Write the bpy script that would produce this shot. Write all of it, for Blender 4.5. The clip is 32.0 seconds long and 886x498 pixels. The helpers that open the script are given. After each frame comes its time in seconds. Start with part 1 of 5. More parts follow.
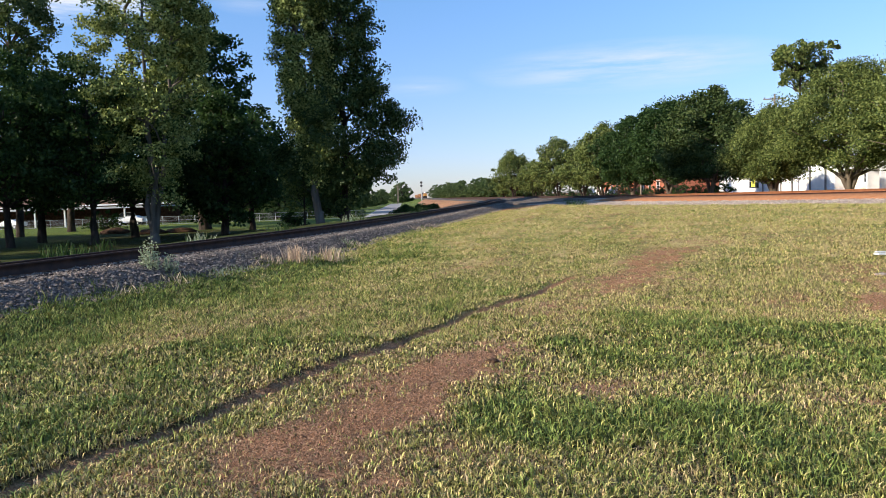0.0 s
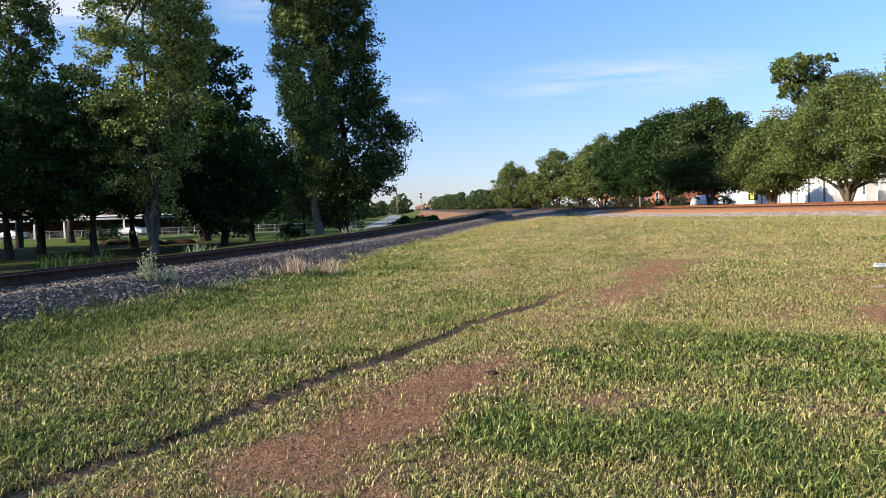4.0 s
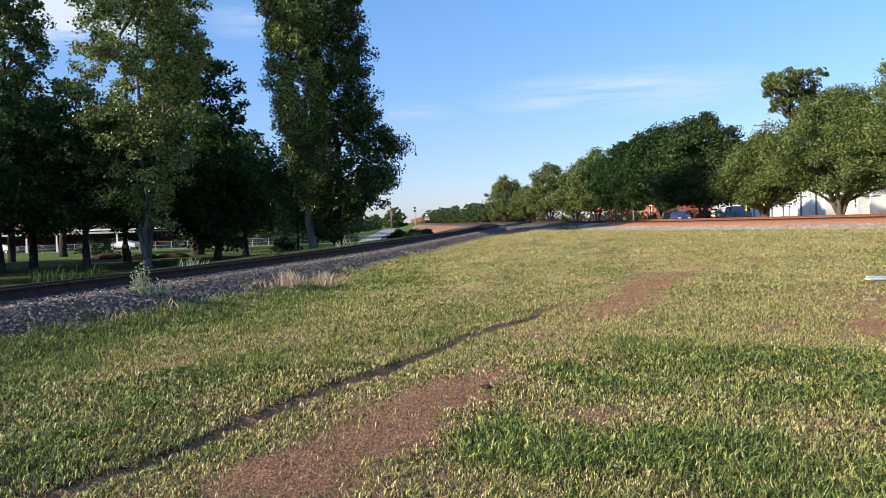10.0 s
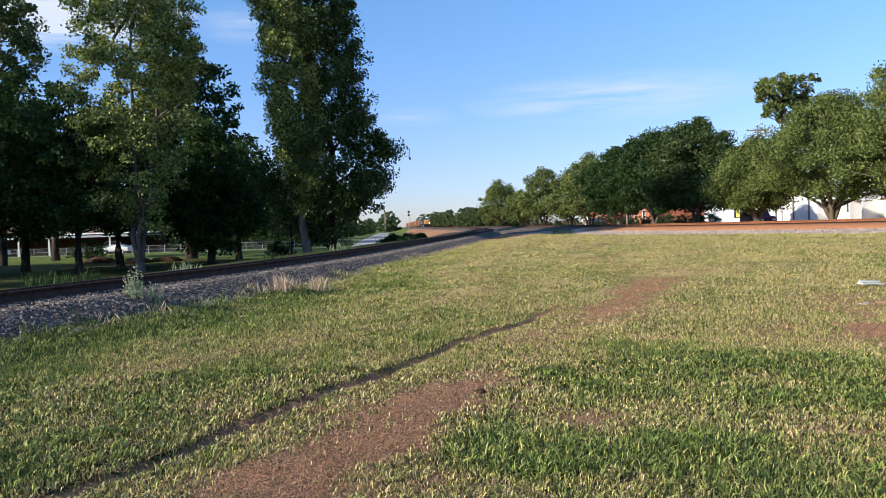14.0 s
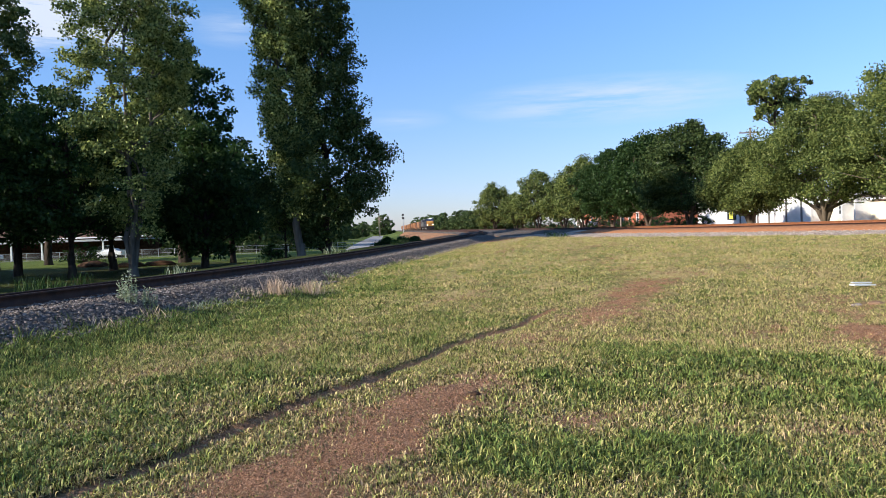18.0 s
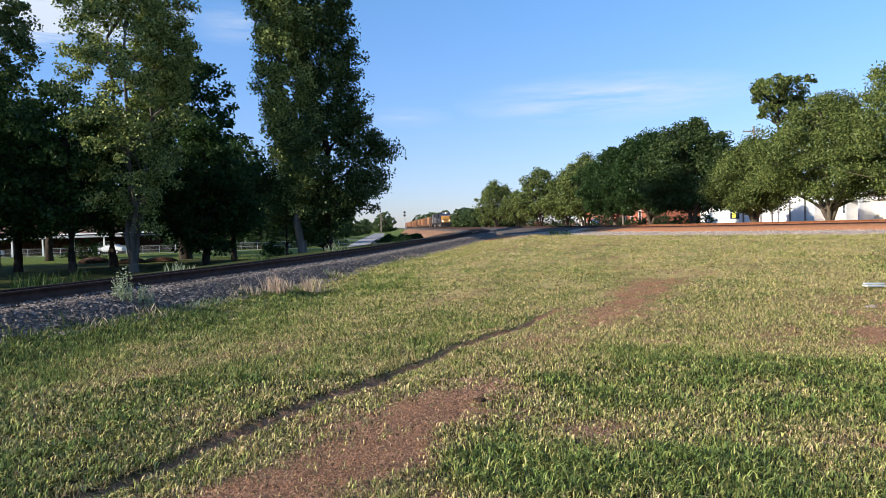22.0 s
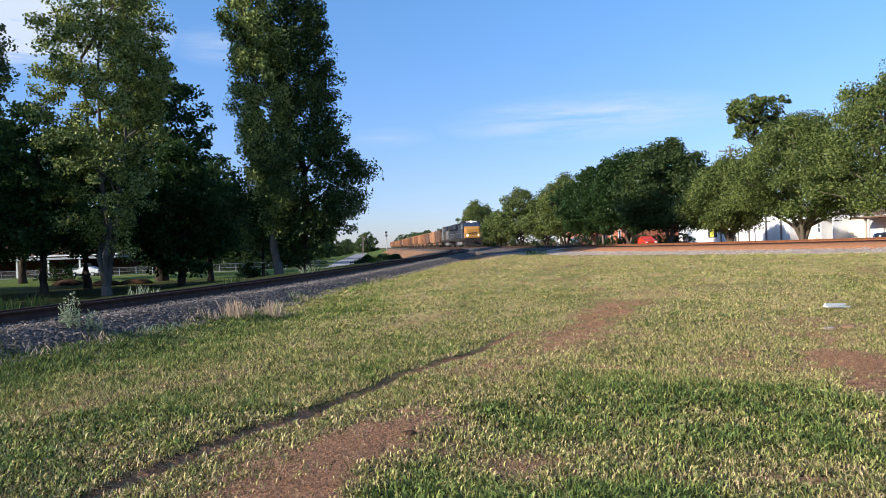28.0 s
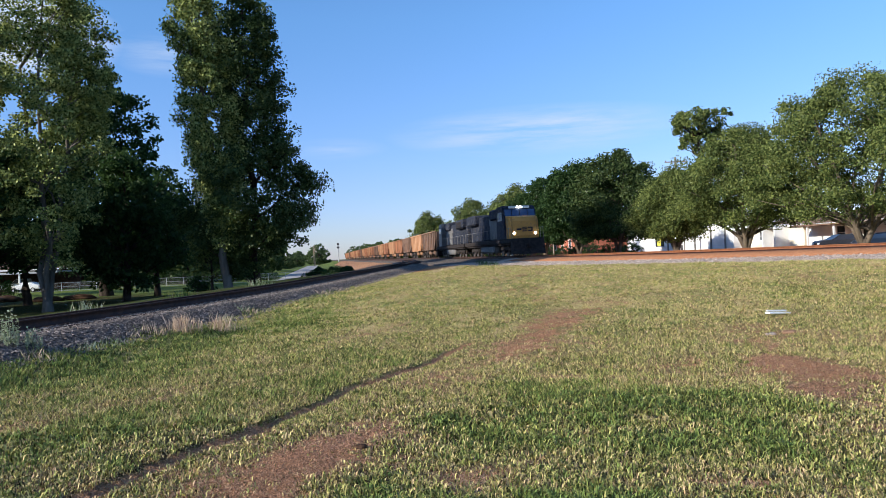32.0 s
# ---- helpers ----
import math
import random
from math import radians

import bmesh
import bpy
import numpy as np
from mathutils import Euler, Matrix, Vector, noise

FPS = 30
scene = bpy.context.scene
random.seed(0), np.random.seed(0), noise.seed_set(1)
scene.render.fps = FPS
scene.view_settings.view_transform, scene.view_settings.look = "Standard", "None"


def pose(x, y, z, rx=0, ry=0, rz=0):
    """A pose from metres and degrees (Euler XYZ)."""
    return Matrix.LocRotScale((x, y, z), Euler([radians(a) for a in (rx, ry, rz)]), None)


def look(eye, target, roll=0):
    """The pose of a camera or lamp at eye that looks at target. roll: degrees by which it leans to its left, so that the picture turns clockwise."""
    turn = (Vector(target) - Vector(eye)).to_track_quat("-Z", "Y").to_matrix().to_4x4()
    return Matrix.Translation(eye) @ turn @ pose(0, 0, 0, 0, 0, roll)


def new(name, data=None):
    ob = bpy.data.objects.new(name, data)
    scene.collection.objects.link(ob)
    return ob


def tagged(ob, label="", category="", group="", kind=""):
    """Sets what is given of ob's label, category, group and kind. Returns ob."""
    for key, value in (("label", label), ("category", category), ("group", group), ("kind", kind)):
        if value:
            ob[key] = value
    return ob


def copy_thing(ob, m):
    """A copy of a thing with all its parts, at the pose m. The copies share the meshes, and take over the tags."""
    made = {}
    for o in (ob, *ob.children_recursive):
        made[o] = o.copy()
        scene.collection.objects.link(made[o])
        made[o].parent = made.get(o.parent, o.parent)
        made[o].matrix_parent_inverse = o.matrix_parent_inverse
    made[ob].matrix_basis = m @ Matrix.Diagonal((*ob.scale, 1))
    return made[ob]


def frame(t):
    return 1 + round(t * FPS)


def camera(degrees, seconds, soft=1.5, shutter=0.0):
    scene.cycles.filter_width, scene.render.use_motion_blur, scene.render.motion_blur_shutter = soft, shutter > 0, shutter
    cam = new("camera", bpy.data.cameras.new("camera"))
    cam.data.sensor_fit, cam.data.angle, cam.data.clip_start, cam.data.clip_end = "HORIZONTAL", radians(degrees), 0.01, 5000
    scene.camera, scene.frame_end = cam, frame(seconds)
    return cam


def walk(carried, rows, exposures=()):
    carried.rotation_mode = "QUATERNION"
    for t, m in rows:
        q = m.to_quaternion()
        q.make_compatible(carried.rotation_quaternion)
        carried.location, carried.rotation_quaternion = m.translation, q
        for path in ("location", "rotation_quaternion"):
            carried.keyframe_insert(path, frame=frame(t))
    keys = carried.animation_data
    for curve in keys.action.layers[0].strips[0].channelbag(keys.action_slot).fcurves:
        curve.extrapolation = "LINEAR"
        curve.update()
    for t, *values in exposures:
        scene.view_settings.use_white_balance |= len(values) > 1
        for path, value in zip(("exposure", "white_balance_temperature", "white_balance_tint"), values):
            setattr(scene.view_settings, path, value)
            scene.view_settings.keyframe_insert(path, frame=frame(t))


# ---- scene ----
cam = camera(60.66, 32.0, 0.6)

# seconds, eye (x, y, z), yaw to the left, pitch up, roll
PATH = [
    (0, -0.000, -0.000, 1.550, 0.00, -3.93, -1.90),
    (0.5, 0.003, -0.002, 1.551, -0.01, -3.70, -1.90),
    (1, 0.002, -0.005, 1.551, 0.00, -3.57, -1.85),
    (1.5, 0.005, -0.006, 1.550, 0.00, -3.45, -1.86),
    (2, 0.002, -0.003, 1.550, -0.01, -3.34, -1.90),
    (2.5, 0.004, -0.001, 1.549, -0.02, -3.29, -1.88),
    (3, 0.002, 0.003, 1.549, -0.05, -3.21, -1.79),
    (3.5, 0.003, 0.010, 1.549, -0.07, -3.14, -1.82),
    (5.5, 0.010, -0.001, 1.550, -0.10, -2.70, -1.79),
    (6, 0.010, -0.001, 1.553, -0.11, -2.56, -1.82),
    (6.5, 0.011, -0.005, 1.553, -0.08, -2.41, -1.85),
    (7, 0.004, -0.003, 1.554, -0.06, -2.28, -1.88),
    (7.5, 0.006, -0.002, 1.554, -0.07, -2.15, -1.89),
    (8, 0.005, -0.000, 1.553, -0.12, -2.02, -1.93),
    (8.5, 0.011, -0.002, 1.553, -0.21, -1.96, -1.96),
    (9, 0.010, -0.000, 1.552, -0.33, -1.96, -1.92),
    (9.5, 0.013, 0.001, 1.552, -0.45, -1.97, -1.92),
    (10, 0.008, 0.006, 1.552, -0.56, -2.05, -1.88),
    (10.5, 0.009, 0.004, 1.551, -0.66, -2.16, -1.81),
    (11, 0.006, 0.005, 1.550, -0.75, -2.15, -1.80),
    (11.5, 0.007, 0.002, 1.550, -0.82, -2.08, -1.81),
    (12, 0.006, 0.001, 1.550, -0.90, -2.02, -1.78),
    (12.5, 0.007, 0.003, 1.553, -0.97, -1.99, -1.79),
    (13, 0.006, 0.003, 1.555, -1.00, -1.95, -1.77),
    (13.5, 0.002, 0.008, 1.552, -1.02, -1.84, -1.78),
    (14, 0.006, 0.011, 1.551, -1.03, -1.75, -1.80),
    (14.5, 0.004, 0.007, 1.549, -1.06, -1.66, -1.88),
    (16.5, 0.006, -0.004, 1.554, -1.35, -1.49, -2.06),
    (17, 0.004, -0.005, 1.555, -1.41, -1.51, -2.03),
    (17.5, 0.007, -0.008, 1.553, -1.44, -1.54, -1.98),
    (18, 0.008, -0.013, 1.552, -1.47, -1.54, -1.99),
    (18.5, 0.004, -0.005, 1.552, -1.51, -1.54, -1.96),
    (19, 0.001, -0.000, 1.552, -1.53, -1.53, -1.92),
    (19.5, 0.001, 0.006, 1.552, -1.53, -1.38, -1.94),
    (20, -0.004, 0.013, 1.551, -1.53, -1.28, -1.93),
    (20.5, 0.030, 0.108, 1.551, -1.49, -1.22, -2.02),
    (21, 0.059, 0.139, 1.569, -1.36, -1.29, -1.93),
    (21.5, -0.022, 0.212, 1.554, -1.23, -1.48, -1.77),
    (22, -0.010, 0.328, 1.552, -1.35, -1.72, -1.73),
    (22.5, 0.203, 0.421, 1.569, -1.29, -1.88, -1.79),
    (23, 0.245, 0.513, 1.574, -1.31, -2.01, -1.61),
    (23.5, 0.338, 0.553, 1.586, -1.34, -1.86, -1.66),
    (24, 0.413, 0.529, 1.594, -1.40, -1.69, -1.68),
    (24.5, 0.437, 0.531, 1.597, -1.54, -1.59, -1.65),
    (25, 0.447, 0.535, 1.600, -1.73, -1.46, -1.68),
    (25.5, 0.447, 0.534, 1.598, -2.04, -1.28, -1.73),
    (27.5, 0.456, 0.525, 1.593, -2.63, -0.48, -1.95),
    (28, 0.460, 0.523, 1.591, -2.68, -0.27, -2.00),
    (28.5, 0.460, 0.520, 1.591, -2.76, -0.07, -2.12),
    (29, 0.462, 0.518, 1.596, -2.90, 0.12, -2.16),
    (29.5, 0.462, 0.515, 1.595, -3.18, 0.26, -2.25),
    (30, 0.462, 0.516, 1.596, -3.53, 0.39, -2.36),
    (30.5, 0.467, 0.510, 1.598, -3.93, 0.46, -2.38),
    (31, 0.472, 0.509, 1.597, -4.46, 0.50, -2.42),
    (31.5, 0.477, 0.517, 1.596, -5.18, 0.47, -2.49),
    (32, 0.483, 0.520, 1.595, -6.31, 0.43, -2.53),
]


def eye_pose(x, y, z, yaw, pitch, roll):
    return pose(x, y, z, 90 + pitch, 0, yaw) @ pose(0, 0, 0, 0, 0, roll)


# the phone closes down and cools its picture a little as the bright sky comes in
walk(cam, [(row[0], eye_pose(*row[1:])) for row in PATH],
     [(0.0, 0.74, 6150, 10), (9.0, 0.72, 6000, 10), (20.0, 0.66, 5900, 10), (27.0, 0.63, 5800, 10), (32.0, 0.56, 5700, 10)])

# ---- light ----
SUN_AZ = math.atan2(-0.93, -0.37)      # the low sun stands to the west-south-west
SUN_EL = radians(22)
world = bpy.data.worlds.new("sky")
scene.world = world
world.use_nodes = True
wn, wl = world.node_tree.nodes, world.node_tree.links
sky = wn.new("ShaderNodeTexSky")
sky.sky_type, sky.sun_disc = "NISHITA", False
sky.sun_elevation, sky.sun_rotation = SUN_EL, SUN_AZ
sky.air_density, sky.dust_density, sky.ozone_density = 1.0, 0.2, 1.2
wn["Background"].inputs["Strength"].default_value = 0.096
# thin streaks of high cloud: soft ovals about a few directions, broken up by stretched noise
tc = wn.new("ShaderNodeTexCoord")
mp = wn.new("ShaderNodeMapping")
mp.inputs["Scale"].default_value = (5.0, 5.0, 46.0)
mp.inputs["Rotation"].default_value = (0.0, 0.10, 0.0)
cn = wn.new("ShaderNodeTexNoise")
cn.inputs["Scale"].default_value, cn.inputs["Detail"].default_value, cn.inputs["Roughness"].default_value = 1.6, 7.0, 0.6
wl.new(tc.outputs["Generated"], mp.inputs["Vector"])
wl.new(mp.outputs["Vector"], cn.inputs["Vector"])
clouds = None
for way, wide, high, tilt, strength in (((0.2371, 0.9588, 0.1562), 0.20, 0.034, 0.07, 0.95), ((-0.0244, 0.9895, 0.1422), 0.07, 0.016, 0.0, 0.35), ((-0.4174, 0.8683, 0.268), 0.16, 0.06, -0.1, 4.0), ((-0.2238, 0.9405, 0.2556), 0.06, 0.028, 0.2, 0.6)):
    m1, g1, k1 = wn.new("ShaderNodeMapping"), wn.new("ShaderNodeTexGradient"), wn.new("ShaderNodeMath")
    g1.gradient_type = "SPHERICAL"
    m1.vector_type = "POINT"
    m1.inputs["Rotation"].default_value = (0, tilt, 0)
    m1.inputs["Scale"].default_value = (1 / wide, 1 / 0.5, 1 / high)
    turned = Euler((0, tilt, 0)).to_matrix() @ Vector((way[0] / wide, way[1] / 0.5, way[2] / high))
    m1.inputs["Location"].default_value = -turned
    k1.operation = "MULTIPLY"
    k1.inputs[1].default_value = strength
    wl.new(tc.outputs["Generated"], m1.inputs["Vector"])
    wl.new(m1.outputs["Vector"], g1.inputs["Vector"])
    wl.new(g1.outputs["Fac"], k1.inputs[0])
    if clouds is None:
        clouds = k1.outputs[0]
    else:
        mx1 = wn.new("ShaderNodeMath")
        mx1.operation = "MAXIMUM"
        wl.new(clouds, mx1.inputs[0])
        wl.new(k1.outputs[0], mx1.inputs[1])
        clouds = mx1.outputs[0]
cr = wn.new("ShaderNodeMapRange")
cr.inputs["From Min"].default_value, cr.inputs["From Max"].default_value = 0.32, 0.66
wl.new(cn.outputs["Fac"], cr.inputs["Value"])
cf = wn.new("ShaderNodeMath")
cf.operation, cf.use_clamp = "MULTIPLY", True
wl.new(clouds, cf.inputs[0])
wl.new(cr.outputs["Result"], cf.inputs[1])
tint = wn.new("ShaderNodeMixRGB")
tint.blend_type = "MULTIPLY"
tint.inputs["Fac"].default_value = 1.0
# paler and cooler towards the horizon, where haze lies
sep = wn.new("ShaderNodeSeparateXYZ")
hz = wn.new("ShaderNodeValToRGB")
hz.color_ramp.elements[0].position, hz.color_ramp.elements[0].color = 0.0, (0.67, 0.735, 1.12, 1)
hz.color_ramp.elements[1].position, hz.color_ramp.elements[1].color = 0.30, (0.83, 1.08, 1.34, 1)
mid = hz.color_ramp.elements.new(0.10)
mid.color = (0.75, 0.83, 1.19, 1)
wl.new(tc.outputs["Generated"], sep.inputs["Vector"])
wl.new(sep.outputs["Z"], hz.inputs["Fac"])
wl.new(hz.outputs["Color"], tint.inputs["Color2"])
cm = wn.new("ShaderNodeMixRGB")
cm.inputs["Color2"].default_value = (5.2, 5.5, 6.0, 1)
wl.new(sky.outputs["Color"], tint.inputs["Color1"])
wl.new(cf.outputs[0], cm.inputs["Fac"])
wl.new(tint.outputs["Color"], cm.inputs["Color1"])
wl.new(cm.outputs["Color"], wn["Background"].inputs["Color"])

sun = new("sun", bpy.data.lights.new("sun", "SUN"))
sun.data.energy, sun.data.angle, sun.data.color = 5.0, radians(0.6), (1.0, 0.87, 0.68)
sun_dir = Vector((-0.93 * math.cos(SUN_EL), -0.37 * math.cos(SUN_EL), math.sin(SUN_EL))).normalized()
sun.matrix_world = look(sun_dir * 400, (0, 0, 0))


# ---- materials ----
def mat(name, c1, c2, scale=4.0, rough=0.8, bump=0.0, bscale=60.0, metal=0.0, rnd=0.0, island=0.0, detail=5.0, c3=None, emit=0.0, spec=0.3, stretch=None):
    """A surface of two colours mixed by noise, a third for wear, relief, and a spread of tone from piece to piece."""
    m = bpy.data.materials.new(name)
    m.use_nodes = True
    n, l = m.node_tree.nodes, m.node_tree.links
    b = n["Principled BSDF"]
    b.inputs["Roughness"].default_value, b.inputs["Metallic"].default_value = rough, metal
    b.inputs["Specular IOR Level"].default_value = min(spec, 0.05) if rough >= 0.9 else spec
    co = n.new("ShaderNodeTexCoord")
    vec = co.outputs["Object"]
    if stretch:
        mpn = n.new("ShaderNodeMapping")
        mpn.inputs["Scale"].default_value = stretch
        l.new(vec, mpn.inputs["Vector"])
        vec = mpn.outputs["Vector"]
    t1 = n.new("ShaderNodeTexNoise")
    t1.inputs["Scale"].default_value, t1.inputs["Detail"].default_value = scale, detail
    l.new(vec, t1.inputs["Vector"])
    ramp = n.new("ShaderNodeValToRGB")
    e = ramp.color_ramp.elements
    e[0].position, e[1].position = 0.35, 0.65
    e[0].color, e[1].color = (*c1, 1), (*c2, 1)
    l.new(t1.outputs["Fac"], ramp.inputs["Fac"])
    col = ramp.outputs["Color"]
    if c3:
        t3 = n.new("ShaderNodeTexNoise")
        t3.inputs["Scale"].default_value, t3.inputs["Detail"].default_value = scale * 3.7, 6.0
        l.new(vec, t3.inputs["Vector"])
        r3 = n.new("ShaderNodeValToRGB")
        r3.color_ramp.elements[0].position, r3.color_ramp.elements[1].position = 0.52, 0.68
        l.new(t3.outputs["Fac"], r3.inputs["Fac"])
        mx = n.new("ShaderNodeMixRGB")
        mx.inputs["Color2"].default_value = (*c3, 1)
        l.new(r3.outputs["Color"], mx.inputs["Fac"])
        l.new(col, mx.inputs["Color1"])
        col = mx.outputs["Color"]
    for amount, kind in ((rnd, "object"), (island, "island")):
        if amount:
            src = n.new("ShaderNodeObjectInfo").outputs["Random"] if kind == "object" else n.new("ShaderNodeNewGeometry").outputs["Random Per Island"]
            mr = n.new("ShaderNodeMapRange")
            mr.inputs["To Min"].default_value, mr.inputs["To Max"].default_value = 1 - amount, 1 + amount
            l.new(src, mr.inputs["Value"])
            hs = n.new("ShaderNodeHueSaturation")
            l.new(mr.outputs["Result"], hs.inputs["Value"])
            l.new(col, hs.inputs["Color"])
            col = hs.outputs["Color"]
    l.new(col, b.inputs["Base Color"])
    if bump:
        t2 = n.new("ShaderNodeTexNoise")
        t2.inputs["Scale"].default_value, t2.inputs["Detail"].default_value = bscale, 4.0
        l.new(vec, t2.inputs["Vector"])
        bp = n.new("ShaderNodeBump")
        bp.inputs["Strength"].default_value, bp.inputs["Distance"].default_value = bump, 0.03
        l.new(t2.outputs["Fac"], bp.inputs["Height"])
        l.new(bp.outputs["Normal"], b.inputs["Normal"])
    if emit:
        b.inputs["Emission Color"].default_value = (1.0, 0.95, 0.8, 1)
        b.inputs["Emission Strength"].default_value = emit
    return m


def leaf_mat(name, c1, c2, glow=0.35):
    """Leaves: tone differs from leaf to leaf, and some light comes through."""
    m = bpy.data.materials.new(name)
    m.use_nodes = True
    n, l = m.node_tree.nodes, m.node_tree.links
    n.remove(n["Principled BSDF"])
    g = n.new("ShaderNodeNewGeometry")
    ramp = n.new("ShaderNodeValToRGB")
    e = ramp.color_ramp.elements
    e[0].color, e[1].color = (*c1, 1), (*c2, 1)
    l.new(g.outputs["Random Per Island"], ramp.inputs["Fac"])
    d, t, x = n.new("ShaderNodeBsdfDiffuse"), n.new("ShaderNodeBsdfTranslucent"), n.new("ShaderNodeMixShader")
    gl, x2 = n.new("ShaderNodeBsdfGlossy"), n.new("ShaderNodeMixShader")
    gl.inputs["Roughness"].default_value = 0.45
    gl.inputs["Color"].default_value = (0.9, 0.9, 0.9, 1)
    x.inputs["Fac"].default_value, x2.inputs["Fac"].default_value = glow, 0.012
    for s in (d, t):
        l.new(ramp.outputs["Color"], s.inputs["Color"])
    l.new(d.outputs[0], x.inputs[1])
    l.new(t.outputs[0], x.inputs[2])
    l.new(x.outputs[0], x2.inputs[1])
    l.new(gl.outputs[0], x2.inputs[2])
    l.new(x2.outputs[0], n["Material Output"].inputs["Surface"])
    return m


def turf_mat(name, blades, tones=(0.10, 1.5)):
    """Mown grass, from green to straw by the attribute 'dry', with bare soil where it is worn through."""
    m = bpy.data.materials.new(name)
    m.use_nodes = True
    n, l = m.node_tree.nodes, m.node_tree.links
    b = n["Principled BSDF"]
    b.inputs["Roughness"].default_value, b.inputs["Specular IOR Level"].default_value = 0.85, 0.06
    at = n.new("ShaderNodeAttribute")
    at.attribute_name = "dry"
    co = n.new("ShaderNodeTexCoord")
    t1 = n.new("ShaderNodeTexNoise")
    t1.inputs["Scale"].default_value, t1.inputs["Detail"].default_value = (2.3 if blades else 6.0), 6.0
    l.new(co.outputs["Object"], t1.inputs["Vector"])
    add = n.new("ShaderNodeMath")
    add.operation = "MULTIPLY_ADD"
    add.inputs[1].default_value, add.inputs[2].default_value = 0.5, -0.25
    l.new(t1.outputs["Fac"], add.inputs[0])
    su = n.new("ShaderNodeMath")
    l.new(at.outputs["Fac"], su.inputs[0])
    src = add.outputs[0]
    if blades:
        g = n.new("ShaderNodeNewGeometry")
        ma = n.new("ShaderNodeMath")
        ma.operation = "MULTIPLY_ADD"
        ma.inputs[1].default_value, ma.inputs[2].default_value = 0.42, -0.21
        l.new(g.outputs["Random Per Island"], ma.inputs[0])
        s2 = n.new("ShaderNodeMath")
        l.new(add.outputs[0], s2.inputs[0])
        l.new(ma.outputs[0], s2.inputs[1])
        src = s2.outputs[0]
    l.new(src, su.inputs[1])
    ramp = n.new("ShaderNodeValToRGB")
    e = ramp.color_ramp.elements
    if blades:
        stops = ((0.0, (0.16, 0.22, 0.052)), (0.2, (0.285, 0.305, 0.076)), (0.36, (0.48, 0.425, 0.145)), (0.5, (0.55, 0.44, 0.20)), (0.7, (0.55, 0.375, 0.22)), (0.85, (0.54, 0.325, 0.195)), (1.05, (0.48, 0.26, 0.145)))
    else:
        # the first stops are soil darkened for the shade between blades
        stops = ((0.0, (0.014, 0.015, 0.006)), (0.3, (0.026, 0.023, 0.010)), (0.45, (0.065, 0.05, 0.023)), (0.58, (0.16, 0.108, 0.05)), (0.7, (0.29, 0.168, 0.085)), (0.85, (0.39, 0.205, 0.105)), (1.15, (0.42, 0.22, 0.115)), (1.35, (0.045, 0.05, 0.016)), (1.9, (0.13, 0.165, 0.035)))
    # the last two ground stops are park grass in shade and in sun
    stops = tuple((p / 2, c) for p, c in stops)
    e[0].position, e[0].color = stops[0][0], (*stops[0][1], 1)
    e[1].position, e[1].color = stops[-1][0], (*stops[-1][1], 1)
    for p, c in stops[1:-1]:
        k = e.new(p)
        k.color = (*c, 1)
    half = n.new("ShaderNodeMath")
    half.operation = "MULTIPLY"
    half.inputs[1].default_value = 0.5
    l.new(su.outputs[0], half.inputs[0])
    l.new(half.outputs[0], ramp.inputs["Fac"])
    colour = ramp.outputs["Color"]
    if blades:
        # blades differ in tone: fresh, faded, dead
        wh, mr, hs = n.new("ShaderNodeTexWhiteNoise"), n.new("ShaderNodeMapRange"), n.new("ShaderNodeHueSaturation")
        wh.noise_dimensions = "1D"
        mr.inputs["To Min"].default_value, mr.inputs["To Max"].default_value = tones
        l.new(g.outputs["Random Per Island"], wh.inputs["W"])
        l.new(wh.outputs["Value"], mr.inputs["Value"])
        l.new(mr.outputs["Result"], hs.inputs["Value"])
        l.new(colour, hs.inputs["Color"])
        colour = hs.outputs["Color"]
    if not blades:
        # further out the turf is close and its thatch covers the soil
        sx, my, rd, mm, mt = n.new("ShaderNodeSeparateXYZ"), n.new("ShaderNodeMapRange"), n.new("ShaderNodeValToRGB"), n.new("ShaderNodeMath"), n.new("ShaderNodeMixRGB")
        my.inputs["From Min"].default_value, my.inputs["From Max"].default_value = 7.0, 17.0
        l.new(co.outputs["Object"], sx.inputs["Vector"])
        l.new(sx.outputs["Y"], my.inputs["Value"])
        r0 = rd.color_ramp.elements
        r0[0].position, r0[0].color = 0.30, (1, 1, 1, 1)
        r0[1].position, r0[1].color = 0.42, (0, 0, 0, 1)
        l.new(half.outputs[0], rd.inputs["Fac"])
        mm.operation = "MULTIPLY"
        mb, mo = n.new("ShaderNodeMapRange"), n.new("ShaderNodeMath")
        mb.inputs["From Min"].default_value, mb.inputs["From Max"].default_value = 2.8, 2.2
        mo.operation = "MAXIMUM"
        l.new(sx.outputs["Y"], mb.inputs["Value"])
        l.new(my.outputs["Result"], mo.inputs[0])
        l.new(mb.outputs["Result"], mo.inputs[1])
        l.new(mo.outputs[0], mm.inputs[0])
        l.new(rd.outputs["Color"], mm.inputs[1])
        tn, rt = n.new("ShaderNodeTexNoise"), n.new("ShaderNodeValToRGB")
        tn.inputs["Scale"].default_value, tn.inputs["Detail"].default_value = 0.8, 7.0
        rt.color_ramp.elements[0].position, rt.color_ramp.elements[0].color = 0.40, (0.19, 0.215, 0.06, 1)
        rt.color_ramp.elements[1].position, rt.color_ramp.elements[1].color = 0.60, (0.52, 0.42, 0.18, 1)
        l.new(co.outputs["Object"], tn.inputs["Vector"])
        l.new(tn.outputs["Fac"], rt.inputs["Fac"])
        l.new(rt.outputs["Color"], mt.inputs["Color2"])
